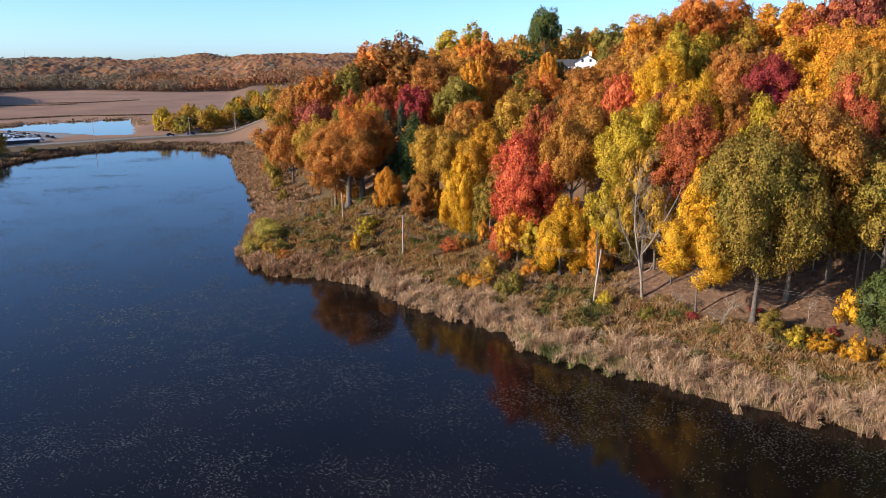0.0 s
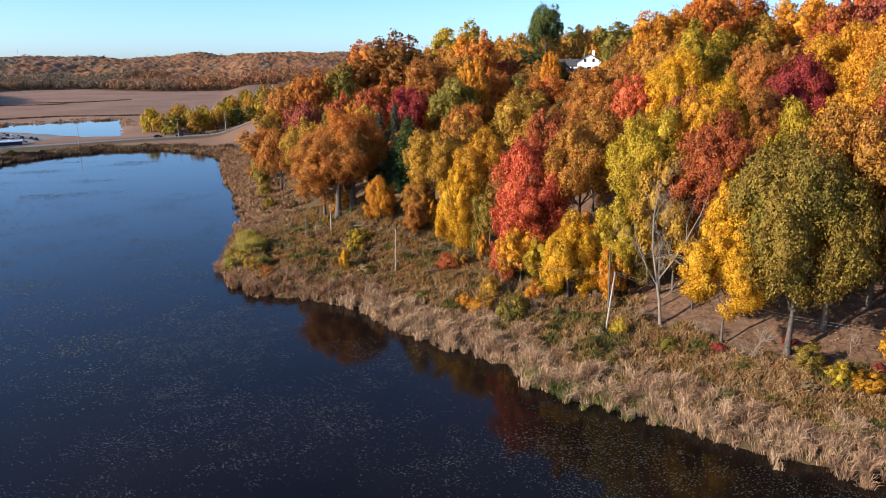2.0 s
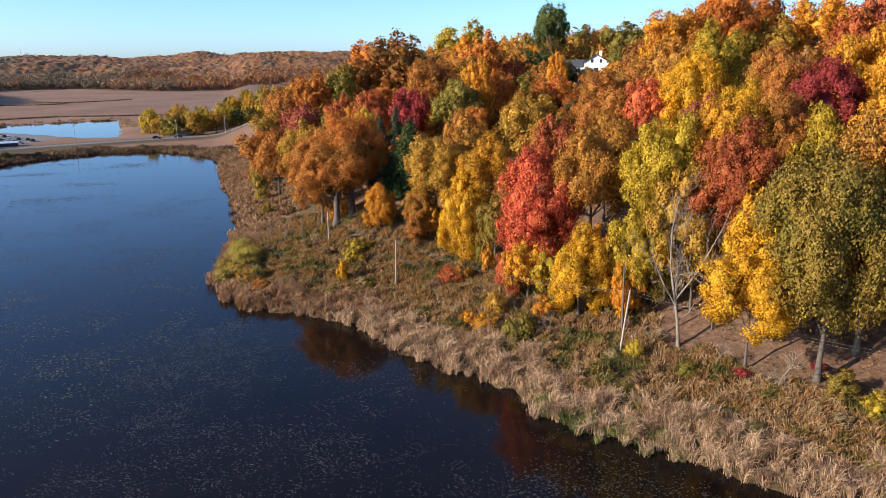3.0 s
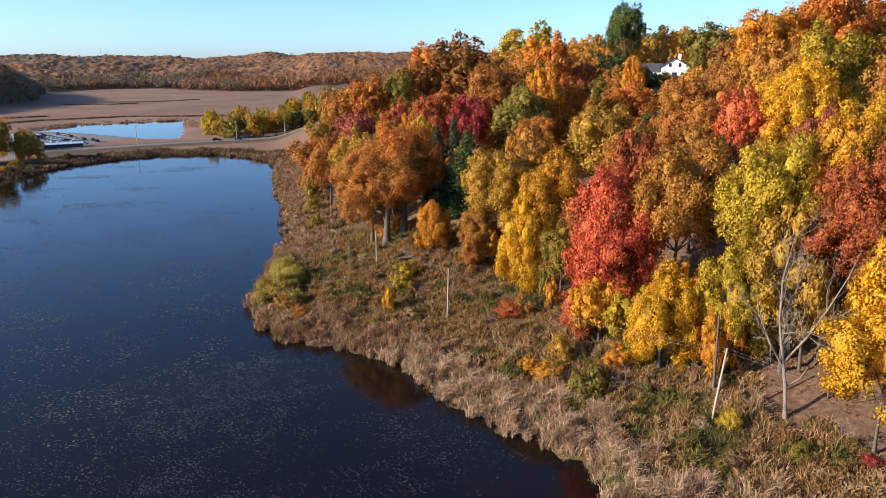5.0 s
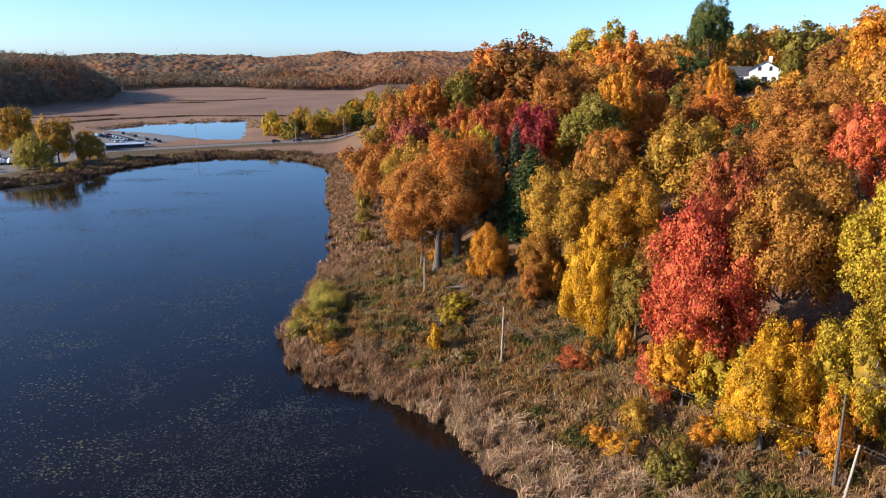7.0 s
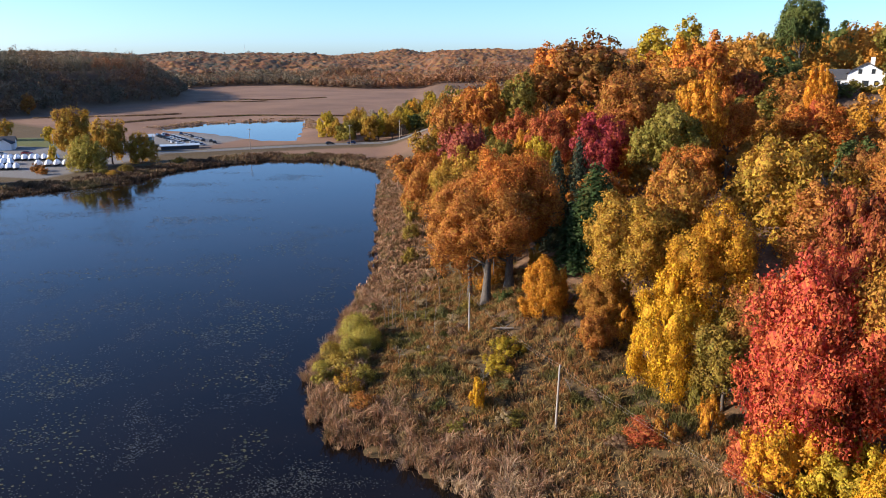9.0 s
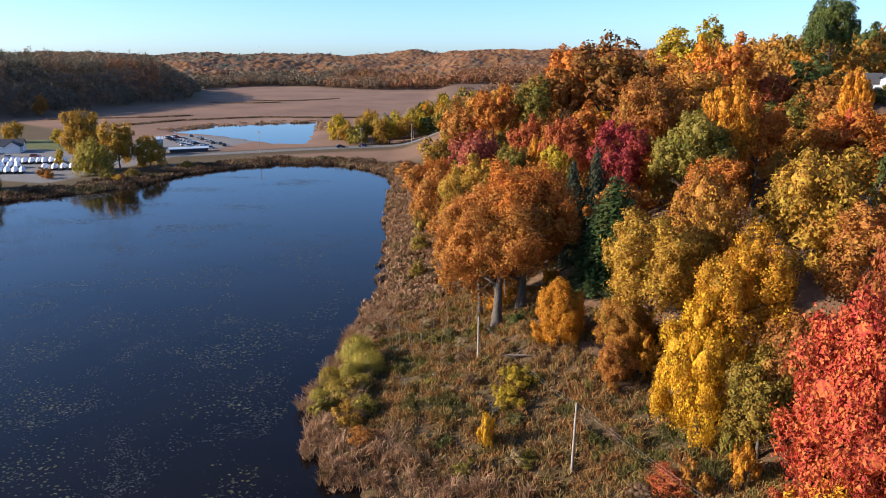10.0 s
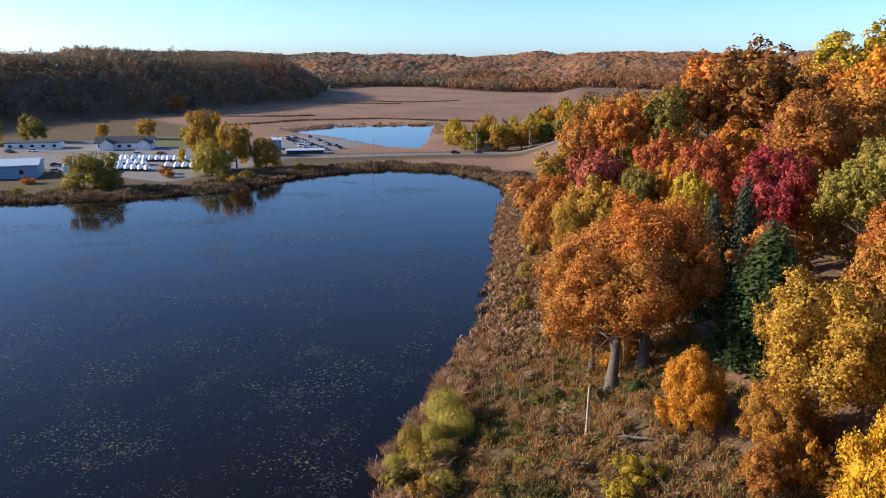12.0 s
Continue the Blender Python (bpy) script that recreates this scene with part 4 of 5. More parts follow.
shrub(24.0, 95.8, 2.4, 1.2, "lime", "yellow-green bush beside the wooden pole")
shrub(-40.2, 149.5, 5.2, 2.7, "willow", "drooping yellow-green willow bush on the shore", WILLOWS[0], "willow")
shrub(-37.8, 147.0, 4.2, 2.3, "willow", "drooping yellow-green willow bush on the shore", WILLOWS[1], "willow")
shrub(-37.0, 138.8, 3.0, 2.2, "olive", "olive-green bush on the shore")
shrub(-39.6, 136.2, 2.2, 1.8, "moss", "dull green bush on the shore")
shrub(-40.6, 141.0, 2.6, 1.8, "olive", "olive-green bush on the shore")
shrub(-34.0, 136.0, 2.4, 1.5, "willow", "pale yellow-green bush on the shore")
shrub(-38.5, 139.5, 3.6, 1.8, "olive", "olive-green willow bush on the lake point", WILLOWS[0], "willow")
shrub(-40.8, 138.2, 2.9, 1.5, "willow", "pale yellow-green willow bush on the lake point", WILLOWS[0], "willow")
shrub(-41.8, 143.5, 3.2, 1.7, "olive", "olive-green willow bush on the lake point", WILLOWS[0], "willow")
shrub(-39.0, 144.0, 3.7, 1.7, "willow", "pale yellow-green willow bush on the lake point", WILLOWS[0], "willow")
shrub(-36.5, 141.5, 2.7, 1.5, "moss", "dull green willow bush on the lake point", WILLOWS[0], "willow")
shrub(-35.0, 133.5, 2.8, 1.9, "ochre", "ochre bush on the lake point")
shrub(-42.8, 150.5, 2.5, 1.4, "willow", "pale yellow-green willow bush on the lake point", WILLOWS[0], "willow")
shrub(-31.0, 129.5, 2.4, 1.8, "copper", "copper bush on the lake point")
shrub(-59.0, 234.5, 8.0, 2.6, "moss", "tall dull green bush on the shore")
shrub(-55.5, 224.5, 6.0, 2.6, "olive", "olive-green bush on the shore")
shrub(-51.0, 209.0, 4.0, 2.4, "olive", "olive-green bush on the shore")
shrub(-63.0, 243.0, 4.5, 2.4, "copper", "copper bush on the shore")
shrub(-45.0, 190.0, 3.5, 2.2, "olive", "olive-green bush on the shore")
shrub(-19.0, 156.0, 2.0, 1.6, "green", "dark green bush at the foot of the great oaks")
shrub(-24.5, 156.0, 1.8, 1.4, "olive", "olive-green bush at the foot of the great oaks")
for k in range(190):
    x, y = fill.uniform(-50, 62), fill.uniform(70, 175)
    s = lake_distance(np.array([x]), np.array([y]))[0]
    if 5 < s < 21:
        c = ["weed_green", "weed_brown", "weed_tan", "weed_green", "moss", "weed_tan", "weed_brown"][int(fill.integers(7))]
        shrub(x, y, fill.uniform(0.7, 1.6), fill.uniform(0.7, 1.5), c, f"low {SAID[c]} bush in the brown meadow")

for k in range(150):
    x, y = fill.uniform(-48, 24), fill.uniform(108, 215)
    s = lake_distance(np.array([x]), np.array([y]))[0]
    if not (18 < s < 30) or (-30 < x < -2 and y < 162) or any((x - a) ** 2 + (y - b) ** 2 < 4 for a, b, c in standing):
        continue
    c = ["ochre", "bronze", "copper", "olive", "moss", "gold", "amber"][int(fill.integers(7))]
    shrub(x, y, fill.uniform(2.2, 4.5), fill.uniform(1.3, 2.3), c, f"{SAID[c]} young tree at the edge of the wood", name="sapling")

# ---- reeds, weeds and floating pads: what nobody could count ----
def blades(name, x, y, tall, wide, per, mat, label, category, seed, droop=0.35):
    """Tufts of bent blades at the given places."""
    r = np.random.default_rng(seed)
    n = len(x) * per
    bx, by = np.repeat(x, per) + r.normal(0, 0.16, n), np.repeat(y, per) + r.normal(0, 0.16, n)
    h = np.repeat(tall, per) * r.uniform(0.6, 1.1, n)
    tilt = np.repeat(r.uniform(0, 6.283, len(x)), per) + r.normal(0, 0.9, n)
    lean = np.abs(r.normal(0.10 + 0.25 * droop, 0.12, n))
    bz = land(bx, by) - 0.1
    ux, uy = np.cos(tilt), np.sin(tilt)
    face = r.uniform(0, 6.283, n)
    sx, sy = np.cos(face) * wide / 2, np.sin(face) * wide / 2
    zero = np.zeros(n)
    p0, side = np.stack([bx, by, bz], -1), np.stack([sx, sy, zero], -1)
    p1 = p0 + np.stack([ux * lean * h, uy * lean * h, 0.72 * h], -1)
    p2 = p1 + np.stack([ux * droop * h * 0.75, uy * droop * h * 0.75, (0.32 - 0.5 * droop) * h], -1)
    v = np.stack([p0 - side * 0.6, p0 + side * 0.6, p1 + side, p1 - side, p2 + side * 0.7, p2 - side * 0.7], 1).reshape(-1, 3)
    i = np.arange(n)[:, None] * 6
    f = np.concatenate([i + [0, 1, 2, 3], i + [3, 2, 4, 5]], 1).reshape(-1, 4)
    return tagged(new(name, mesh_of(name, v, f, mat)), label, category, kind="stuff")


def scatter(n, x0, x1, y0, y1, keep, seed):
    r = np.random.default_rng(seed)
    x, y = r.uniform(x0, x1, n), r.uniform(y0, y1, n)
    ok = keep(x, y, r)
    return x[ok], y[ok]


def clumpy(x, y, size, seed):
    return waves(x, y, size, seed) + 0.6 * waves(x, y, size * 0.45, seed + 1)


def reed_zone(x, y, r):
    s = lake_distance(x, y)
    edge = 6.5 + 2.0 * waves(x, y, 14, 31)
    return (s > -0.9) & (s < edge) & (clumpy(x, y, 3.6, 33) > -1.0) & (y < 175)


x, y = scatter(62000, -52, 75, 45, 175, reed_zone, 41)
north = y + 2.5 * waves(x, y, 9, 61) > 119
blades("point_reeds", x[north], y[north], np.maximum(1.55 + 0.8 * clumpy(x[north], y[north], 3.6, 33), 0.8), 0.065, 14, REED_BROWN, "brown and olive sedges along the shore of the point", "reeds", 50, 0.38)
x, y = x[~north], y[~north]
blades("reeds", x, y, np.maximum(1.55 + 0.75 * clumpy(x, y, 3.6, 33), 0.9), 0.06, 16, REED, "tall straw-coloured reeds along the lake shore", "reeds", 51, 0.42)


def inlet_zone(x, y, r):
    s = lake_distance(x, y)
    return (s > -0.8) & (s < 2.2) & (waves(x, y, 5, 36) > -0.5)


GREEN_REED = blade_material("green_reeds", [(0.4, (0.07, 0.10, 0.02)), (0.5, (0.15, 0.18, 0.04)), (0.6, (0.26, 0.24, 0.08))], 0.6)
x, y = scatter(2600, 11, 25, 76, 94, inlet_zone, 48)
blades("green_reeds", x, y, 1.1 + 0.3 * clumpy(x, y, 3.6, 33), 0.06, 12, GREEN_REED, "still green reeds in the inlet of the lake shore", "reeds", 57, 0.35)


def weed_zone(x, y, r):
    s = lake_distance(x, y)
    bank = step(22, 36, x) * (y < 112)
    deep = 25 - 8.5 * bank + 9 * ((x < 0) & (y > 118) & (y < 170))
    return (s > 4.0) & (s < deep + 2 * waves(x, y, 8, 35)) & (clumpy(x, y, 5.5, 37) > -1.25) & (y < 178)


x, y = scatter(118000, -50, 75, 50, 178, weed_zone, 42)
north = y + 3 * waves(x, y, 9, 61) > 121
blades("point_weeds", x[north], y[north], np.maximum(0.85 + 0.4 * clumpy(x[north], y[north], 5.5, 37), 0.5), 0.085, 7, POINT_WEED, "olive and brown grass on the lake point", "weeds", 56)
x, y = x[~north], y[~north]
blades("meadow_weeds", x, y, np.maximum(0.95 + 0.45 * clumpy(x, y, 5.5, 37), 0.5), 0.09, 8, WEED, "brown and olive autumn weeds on the lakeside meadow", "weeds", 52)


def west_zone(x, y, r):
    s = lake_distance(x, y)
    return (s > -0.9) & (s < 13 + 3 * waves(x, y, 15, 39)) & (y > 170) & (x > -125) & (inland(x, y) < 40)


x, y = scatter(60000, -125, -20, 165, 335, west_zone, 43)
blades("shore_reeds", x, y, 1.3 + 0.5 * clumpy(x, y, 6, 40), 0.22, 4, REED_BROWN, "brown reeds along the wooded shore", "reeds", 53)


def far_zone(x, y, r):
    s = lake_distance(x, y)
    return (s > -1.5) & (s < 13 + 5 * waves(x, y, 30, 44)) & (line_distance(ROAD, x, y) > 6) & (x < -95) & (y > 140)


x, y = scatter(80000, -300, -95, 140, 350, far_zone, 45)
blades("far_reeds", x, y, 1.5 + 0.5 * clumpy(x, y, 9, 46), 0.20, 6, blade_material("dark_reeds", [(0.36, (0.08, 0.05, 0.028)), (0.48, (0.17, 0.10, 0.055)), (0.56, (0.26, 0.17, 0.085)), (0.66, (0.13, 0.11, 0.04))], 0.06), "dark brown reeds along the far shore", "reeds", 54)


def pond_zone(x, y, r):
    s = outline_distance(POND, x, y) + 1.5 * waves(x, y, 25, 6)
    return (s > 0) & (s < 7 + 3 * waves(x, y, 30, 62)) & (clumpy(x, y, 16, 49) > -0.1) & (line_distance(ROAD, x, y) > 9) & (y > 437 + 0.5 * np.maximum(0, x + 250))


x, y = scatter(26000, -310, -165, 385, 545, pond_zone, 47)
blades("pond_reeds", x, y, 1.2 + 0.3 * clumpy(x, y, 9, 48), 0.22, 6, REED, "brown reeds round the marsh pond", "reeds", 55)


def pads(name, x, y, small, big, seed, label, mat):
    r = np.random.default_rng(seed)
    n = len(x)
    rad = r.uniform(small, big, n)
    k = np.arange(5) * math.pi * 0.4
    turn = r.uniform(0, 6.28, (n, 1))
    vx = x[:, None] + rad[:, None] * np.cos(k + turn)
    vy = y[:, None] + rad[:, None] * np.sin(k + turn) * r.uniform(0.6, 1.0, (n, 1))
    vz = 0.012 + 0.25 * rad[:, None] * r.normal(0, 0.25, (n, 5)).clip(-0.04, 1)
    v = np.stack([vx, vy, vz], -1).reshape(-1, 3)
    tint = np.repeat(r.random(n), 5)
    return tagged(new(name, mesh_of(name, v, np.arange(5 * n).reshape(-1, 5), mat, {"tint": tint})), label, "lily pads", kind="stuff")


def pad_zone(x, y, r):
    s = lake_distance(x, y)
    near = s < -3
    thick = 0.6 * clumpy(x, y, 40, 61) + 0.45 * clumpy(x, y, 8, 62)
    return near & (thick + r.normal(0, 0.6, len(x)) > 0.5) & (x > -62 + 0.25 * (y - 60)) & (y < 118)


x, y = scatter(300000, -80, 55, 8, 118, pad_zone, 63)
pads("lily_pads", x, y, 0.04, 0.10, 64, "small withered lily pads floating on the dark water", PAD)


def pad_zone_far(x, y, r):
    s = lake_distance(x, y)
    return (s < -5) & (clumpy(x, y, 26, 66) + r.normal(0, 0.4, len(x)) > 0.55)


x, y = scatter(60000, -190, -40, 80, 230, pad_zone_far, 67)
pads("far_lily_pads", x, y, 0.08, 0.24, 68, "patches of yellowing lily pads on the open water", YELLOW_PAD)


def pad_zone_mid(x, y, r):
    s = lake_distance(x, y)
    return (s < -4) & (0.7 * clumpy(x, y, 18, 81) + 0.4 * clumpy(x, y, 5, 82) + r.normal(0, 0.5, len(x)) > 0.75)


x, y = scatter(130000, -125, -30, 84, 165, pad_zone_mid, 83)
pads("mid_lily_pads", x, y, 0.045, 0.12, 84, "small withered lily pads scattered off the point", PAD)


def film_zone(x, y, r):
    s = lake_distance(x, y)
    return (s < -4) & (s > -62) & (x < -105) & (waves(x * 0.5 + y * 0.3, y - x * 0.4, 22, 57) + r.normal(0, 0.4, len(x)) > 0.75)


x, y = scatter(60000, -240, -105, 150, 300, film_zone, 58)
pads("shore_lily_pads", x, y, 0.12, 0.36, 59, "withered lily pads drifting along the far shore", PAD)


def bank_zone(x, y, r):
    s = lake_distance(x, y)
    return (s > 13) & (s < 40) & (clumpy(x, y, 7, 91) + r.normal(0, 0.6, len(x)) > -0.3)


x, y = scatter(52000, 18, 72, 70, 125, bank_zone, 92)
r = np.random.default_rng(93)
v, f = leaf_tris(np.stack([x, y, land(x, y) + 0.06], -1), r.normal(0, 0.35, (len(x), 3)) + (0, 0, 1), 0.11, r)
leaf_tint = np.repeat(r.random(len(x)), 3)
tagged(new("fallen_leaves", mesh_of("fallen_leaves", v, f, LITTER, {"tint": leaf_tint})), "brown and tan fallen leaves strewn over the bank", "leaves", kind="stuff")

# ---- woods far off ----
def far_wood(name, x, y, radius, leaves, leaf, lobes, seed, label):
    """A far wood: every crown is leaf sprays over uneven boughs, shaded as the bough's round."""
    r = np.random.default_rng(seed)
    n = len(x)
    rad = radius * r.uniform(0.6, 1.35, n)
    high = rad * r.uniform(1.2, 2.0, n) + 5
    mid, half = np.stack([x, y, land(x, y) + high * 0.50], -1), np.stack([rad, rad, high * 0.48], -1)
    bough = unit(r.normal(size=(n, lobes, 3)) + (0, 0, 0.25)) * r.uniform(0.40, 0.72, (n, lobes, 1))
    each = leaves // lobes
    q = unit(r.normal(size=(n, lobes, each, 3)) + 0.8 * bough[:, :, None, :])
    c = (bough[:, :, None, :] + q * r.uniform(0.20, 0.46, (n, lobes, each, 1))).reshape(n, -1, 3)
    c = mid[:, None, :] + c * half[:, None, :]
    out = (0.55 * q + 0.7 * bough[:, :, None, :]).reshape(n, -1, 3)
    face = unit(out + r.normal(0, 0.22, out.shape)).reshape(-1, 3)
    v, f = leaf_tris(c.reshape(-1, 3), face + r.normal(0, 0.3, face.shape), leaf, r)
    # Greyer tones westward: own woodland mix, with haze and shade put into colour.
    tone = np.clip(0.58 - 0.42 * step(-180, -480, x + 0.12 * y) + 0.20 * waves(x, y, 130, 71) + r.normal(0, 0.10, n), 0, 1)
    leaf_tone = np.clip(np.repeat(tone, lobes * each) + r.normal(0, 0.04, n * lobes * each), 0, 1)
    me = mesh_of(name, v, f, HAZED_LEAVES, {"tint": np.repeat(leaf_tone, 3)}, smooth=True)
    me.normals_split_custom_set_from_vertices(np.repeat(face, 3, 0))
    return tagged(new(name, me), label, "woods", kind="stuff")


def jittered(x0, x1, y0, y1, gap, keep, seed):
    r = np.random.default_rng(seed)
    X, Y = np.meshgrid(np.arange(x0, x1, gap), np.arange(y0, y1, gap))
    x, y = (X + r.uniform(-0.4, 0.4, X.shape) * gap).ravel(), (Y + r.uniform(-0.4, 0.4, X.shape) * gap).ravel()
    ok = keep(x, y)
    return x[ok], y[ok]


x, y = jittered(-900, -440, 150, 900, 8.5, lambda x, y: (outline_distance(FLATS, x, y) > 2) & (outline_distance(FLATS, x, y) < 300) & (x < -430), 72)
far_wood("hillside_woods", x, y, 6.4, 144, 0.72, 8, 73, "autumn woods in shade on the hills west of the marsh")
x, y = jittered(-1300, 250, 950, 1300, 8.0, lambda x, y: (outline_distance(FLATS, x, y) > 1) & (outline_distance(FLATS, x, y) < 190), 74)
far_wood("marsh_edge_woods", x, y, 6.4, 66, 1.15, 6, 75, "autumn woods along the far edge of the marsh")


def canopy(name, x0, x1, y0, y1, gap, crown, keep, seed, label):
    """Closed canopy of a wood far off: a sheet that domes up over every tree."""
    r = np.random.default_rng(seed)
    nx, ny = int((x1 - x0) / crown) + 3, int((y1 - y0) / crown) + 3
    jx, jy = r.uniform(0.1, 0.9, (ny, nx)), r.uniform(0.1, 0.9, (ny, nx))
    tall, own = r.uniform(10, 15, (ny, nx)), r.normal(0, 0.17, (ny, nx))
    X, Y = np.meshgrid(np.arange(x0, x1, gap), np.arange(y0, y1, gap))
    X, Y = X + r.uniform(-0.3, 0.3, X.shape) * gap, Y + r.uniform(-0.3, 0.3, X.shape) * gap
    ci, cj = ((Y - y0) / crown).astype(int) + 1, ((X - x0) / crown).astype(int) + 1
    best, z, tint = np.full(X.shape, 1e9), np.zeros(X.shape), np.zeros(X.shape)
    for di in (-1, 0, 1):
        for dj in (-1, 0, 1):
            i, j = np.clip(ci + di, 0, ny - 1), np.clip(cj + dj, 0, nx - 1)
            d = np.hypot(X - x0 - (j - 1 + jx[i, j]) * crown, Y - y0 - (i - 1 + jy[i, j]) * crown) / crown
            near = d < best
            best, z, tint = np.where(near, d, best), np.where(near, tall[i, j], z), np.where(near, own[i, j], tint)
    top = land(X, Y) + z - 3.6 * np.minimum(best, 1.0) ** 1.5 + r.normal(0, 0.45, X.shape)
    # Western crowns take greyer tones, painting haze over the ridge.
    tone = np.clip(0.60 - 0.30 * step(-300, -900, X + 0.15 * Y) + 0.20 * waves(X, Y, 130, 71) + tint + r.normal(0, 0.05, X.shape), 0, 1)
    idx = np.arange(X.size).reshape(X.shape)
    f = np.stack([idx[:-1, :-1], idx[:-1, 1:], idx[1:, 1:], idx[1:, :-1]], -1).reshape(-1, 4)
    f = f[keep(X, Y).ravel()[f[:, 0]]]
    used, f = np.unique(f, return_inverse=True)
    v = np.stack([X, Y, top], -1).reshape(-1, 3)[used]
    return tagged(new(name, mesh_of(name, v, f.reshape(-1, 4), HAZED_LEAVES, {"tint": tone.ravel()[used]}, smooth=True)), label, "woods", kind="stuff")


x, y = jittered(-2300, 500, 980, 2400, 17.0, lambda x, y: (outline_distance(FLATS, x, y) > 175) & (outline_distance(FLATS, x, y) < 1200) & (x > -y * 1.1) & (x < 0.22 * y), 75)
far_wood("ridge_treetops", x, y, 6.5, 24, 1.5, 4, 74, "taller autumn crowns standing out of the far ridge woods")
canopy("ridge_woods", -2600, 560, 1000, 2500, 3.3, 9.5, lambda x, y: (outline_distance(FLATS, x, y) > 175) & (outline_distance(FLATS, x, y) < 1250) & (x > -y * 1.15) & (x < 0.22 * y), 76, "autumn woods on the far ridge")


def joined_crowns(name, places, seed, label):
    """Crowns of many trees in one mesh: (x, y, ground, high, radius) each."""
    r = np.random.default_rng(seed)
    vs, tint = [], []
    for x, y, z, high, rad in places:
        me = CROWNS[("oak", "light")][int(r.integers(2))]
        v = np.zeros(len(me.vertices) * 3, np.float32)
        me.vertices.foreach_get("co", v)
        v = v.reshape(-1, 3)
        w = r.uniform(0, 6.283)
        v = v @ np.array([[math.cos(w), math.sin(w), 0], [-math.sin(w), math.cos(w), 0], [0, 0, 1]])
        vs.append(v * (rad, rad, high * 0.44) + (x, y, z + high * 0.56))
        tint.append(np.full(len(v), np.clip(0.55 + r.normal(0, 0.2), 0, 1)))
    v = np.concatenate(vs)
    return tagged(new(name, mesh_of(name, v, np.arange(len(v)).reshape(-1, 3), HILL_LEAVES, {"tint": np.concatenate(tint)})), label, "woods", kind="stuff")


joined_crowns("hilltop_woods", behind, 70, "autumn woods on top of the hill")
joined_crowns("young_woods", [(x, y, height(x, y), 6.0 + (x * 7.3) % 3.5, 3.0 + (y * 3.7) % 1.2) for x, y in young], 71, "brown and olive young trees under the tall wood")
x, y = jittered(-140, 260, 400, 640, 9.0, lambda x, y: (inland(x, y) > 22) & (land(x, y) > 8), 78)
far_wood("back_woods", x, y, 6.5, 120, 0.75, 8, 79, "autumn woods behind the hilltop")

# ---- wooden poles and their wires ----
def pole(x, y, high, lean, label, arm=False, group="poles of the old power line"):
    ob = tagged(new("utility_pole"), label, "utility pole", group)
    ob.matrix_world = pose(x, y, height(x, y))
    top = (lean[0] * high, lean[1] * high, high)
    v, f = tubes([[((0, 0, -0.5), 0.14), ((top[0] * 0.5, top[1] * 0.5, high * 0.5), 0.12), (top, 0.095), ((top[0], top[1], high + 0.05), 0.03)]], 9)
    shaft = part("shaft", mesh_of("shaft", v, f, POLE_WOOD, smooth=True), POLE_WOOD, ob)
    v, f = tubes([[((top[0] + 0.14, top[1], high - 0.35), 0.03), ((top[0] + 0.14, top[1], high - 0.2), 0.06), ((top[0] + 0.14, top[1], high - 0.08), 0.03)]], 6)
    part("insulator", mesh_of("insulator", v, f, GLASS_DARK, smooth=True), GLASS_DARK, ob, "small dark insulator")
    if arm:
        part("crossarm", box(bmesh.new(), 2.2, 0.12, 0.14, (top[0], top[1] + 0.15, high - 0.6), 0.02), POLE_WOOD, ob)
    return Vector((x, y, height(x, y))) + Vector((top[0] + 0.14, top[1], high - 0.1))


def wire(a, b, sag, label, thick=0.007):
    n = 14
    pts = [(tuple(a.lerp(b, k / n) - Vector((0, 0, sag * 4 * (k / n) * (1 - k / n)))), thick) for k in range(n + 1)]
    v, f = tubes([pts], 5)
    ob = tagged(new("cable"), label, "cable", "wires of the old power line")
    part("wire", mesh_of("wire", v, f, WIRE), WIRE, ob)


P1 = pole(22.7, 97.4, 8.4, (0.10, 0.0), "weathered pale wooden pole on the bank, leaning")
P2 = pole(-8.1, 128.3, 7.9, (0.02, 0.0), "weathered pale wooden pole in the brown meadow")
P3 = pole(-22.2, 146.0, 6.4, (0.0, 0.0), "weathered pale wooden pole in the brown meadow")
P0 = pole(64.0, 70.5, 8.0, (0.0, 0.0), "weathered pale wooden pole on the bank")
for off in (0.0, -0.35):
    down = Vector((0.1, 0.1, off))
    wire(P2 + down, P1 + down, 1.6, "thin sagging wire between two wooden poles")
    wire(P3 + down, P2 + down, 1.0, "thin sagging wire between two wooden poles")
    wire(P1 + down, P0 + down, 1.8, "thin sagging wire between two wooden poles")
for k, (x, y) in enumerate([(-118.5, 398.0), (-139.3, 383.5), (-177.0, 353.5), (-209.5, 327.0), (-246.0, 309.0)]):
    pole(x, y, 10.0, (0, 0), "grey wooden pole beside the causeway road", True, "poles beside the road")
pole(-136.4, 450.0, 11.0, (0, 0), "grey wooden pole among the far trees", True, "poles beside the road")

# ---- fallen log, uprooted stump, pale stone ----
log = tagged(new("fallen_log"), "bleached fallen log with broken branches in the grass", "log")
log.matrix_world = pose(-17.5, 145.9, height(-17.5, 145.9) + 0.45, 0, 0, 14) @ Matrix.Scale(0.75, 4)
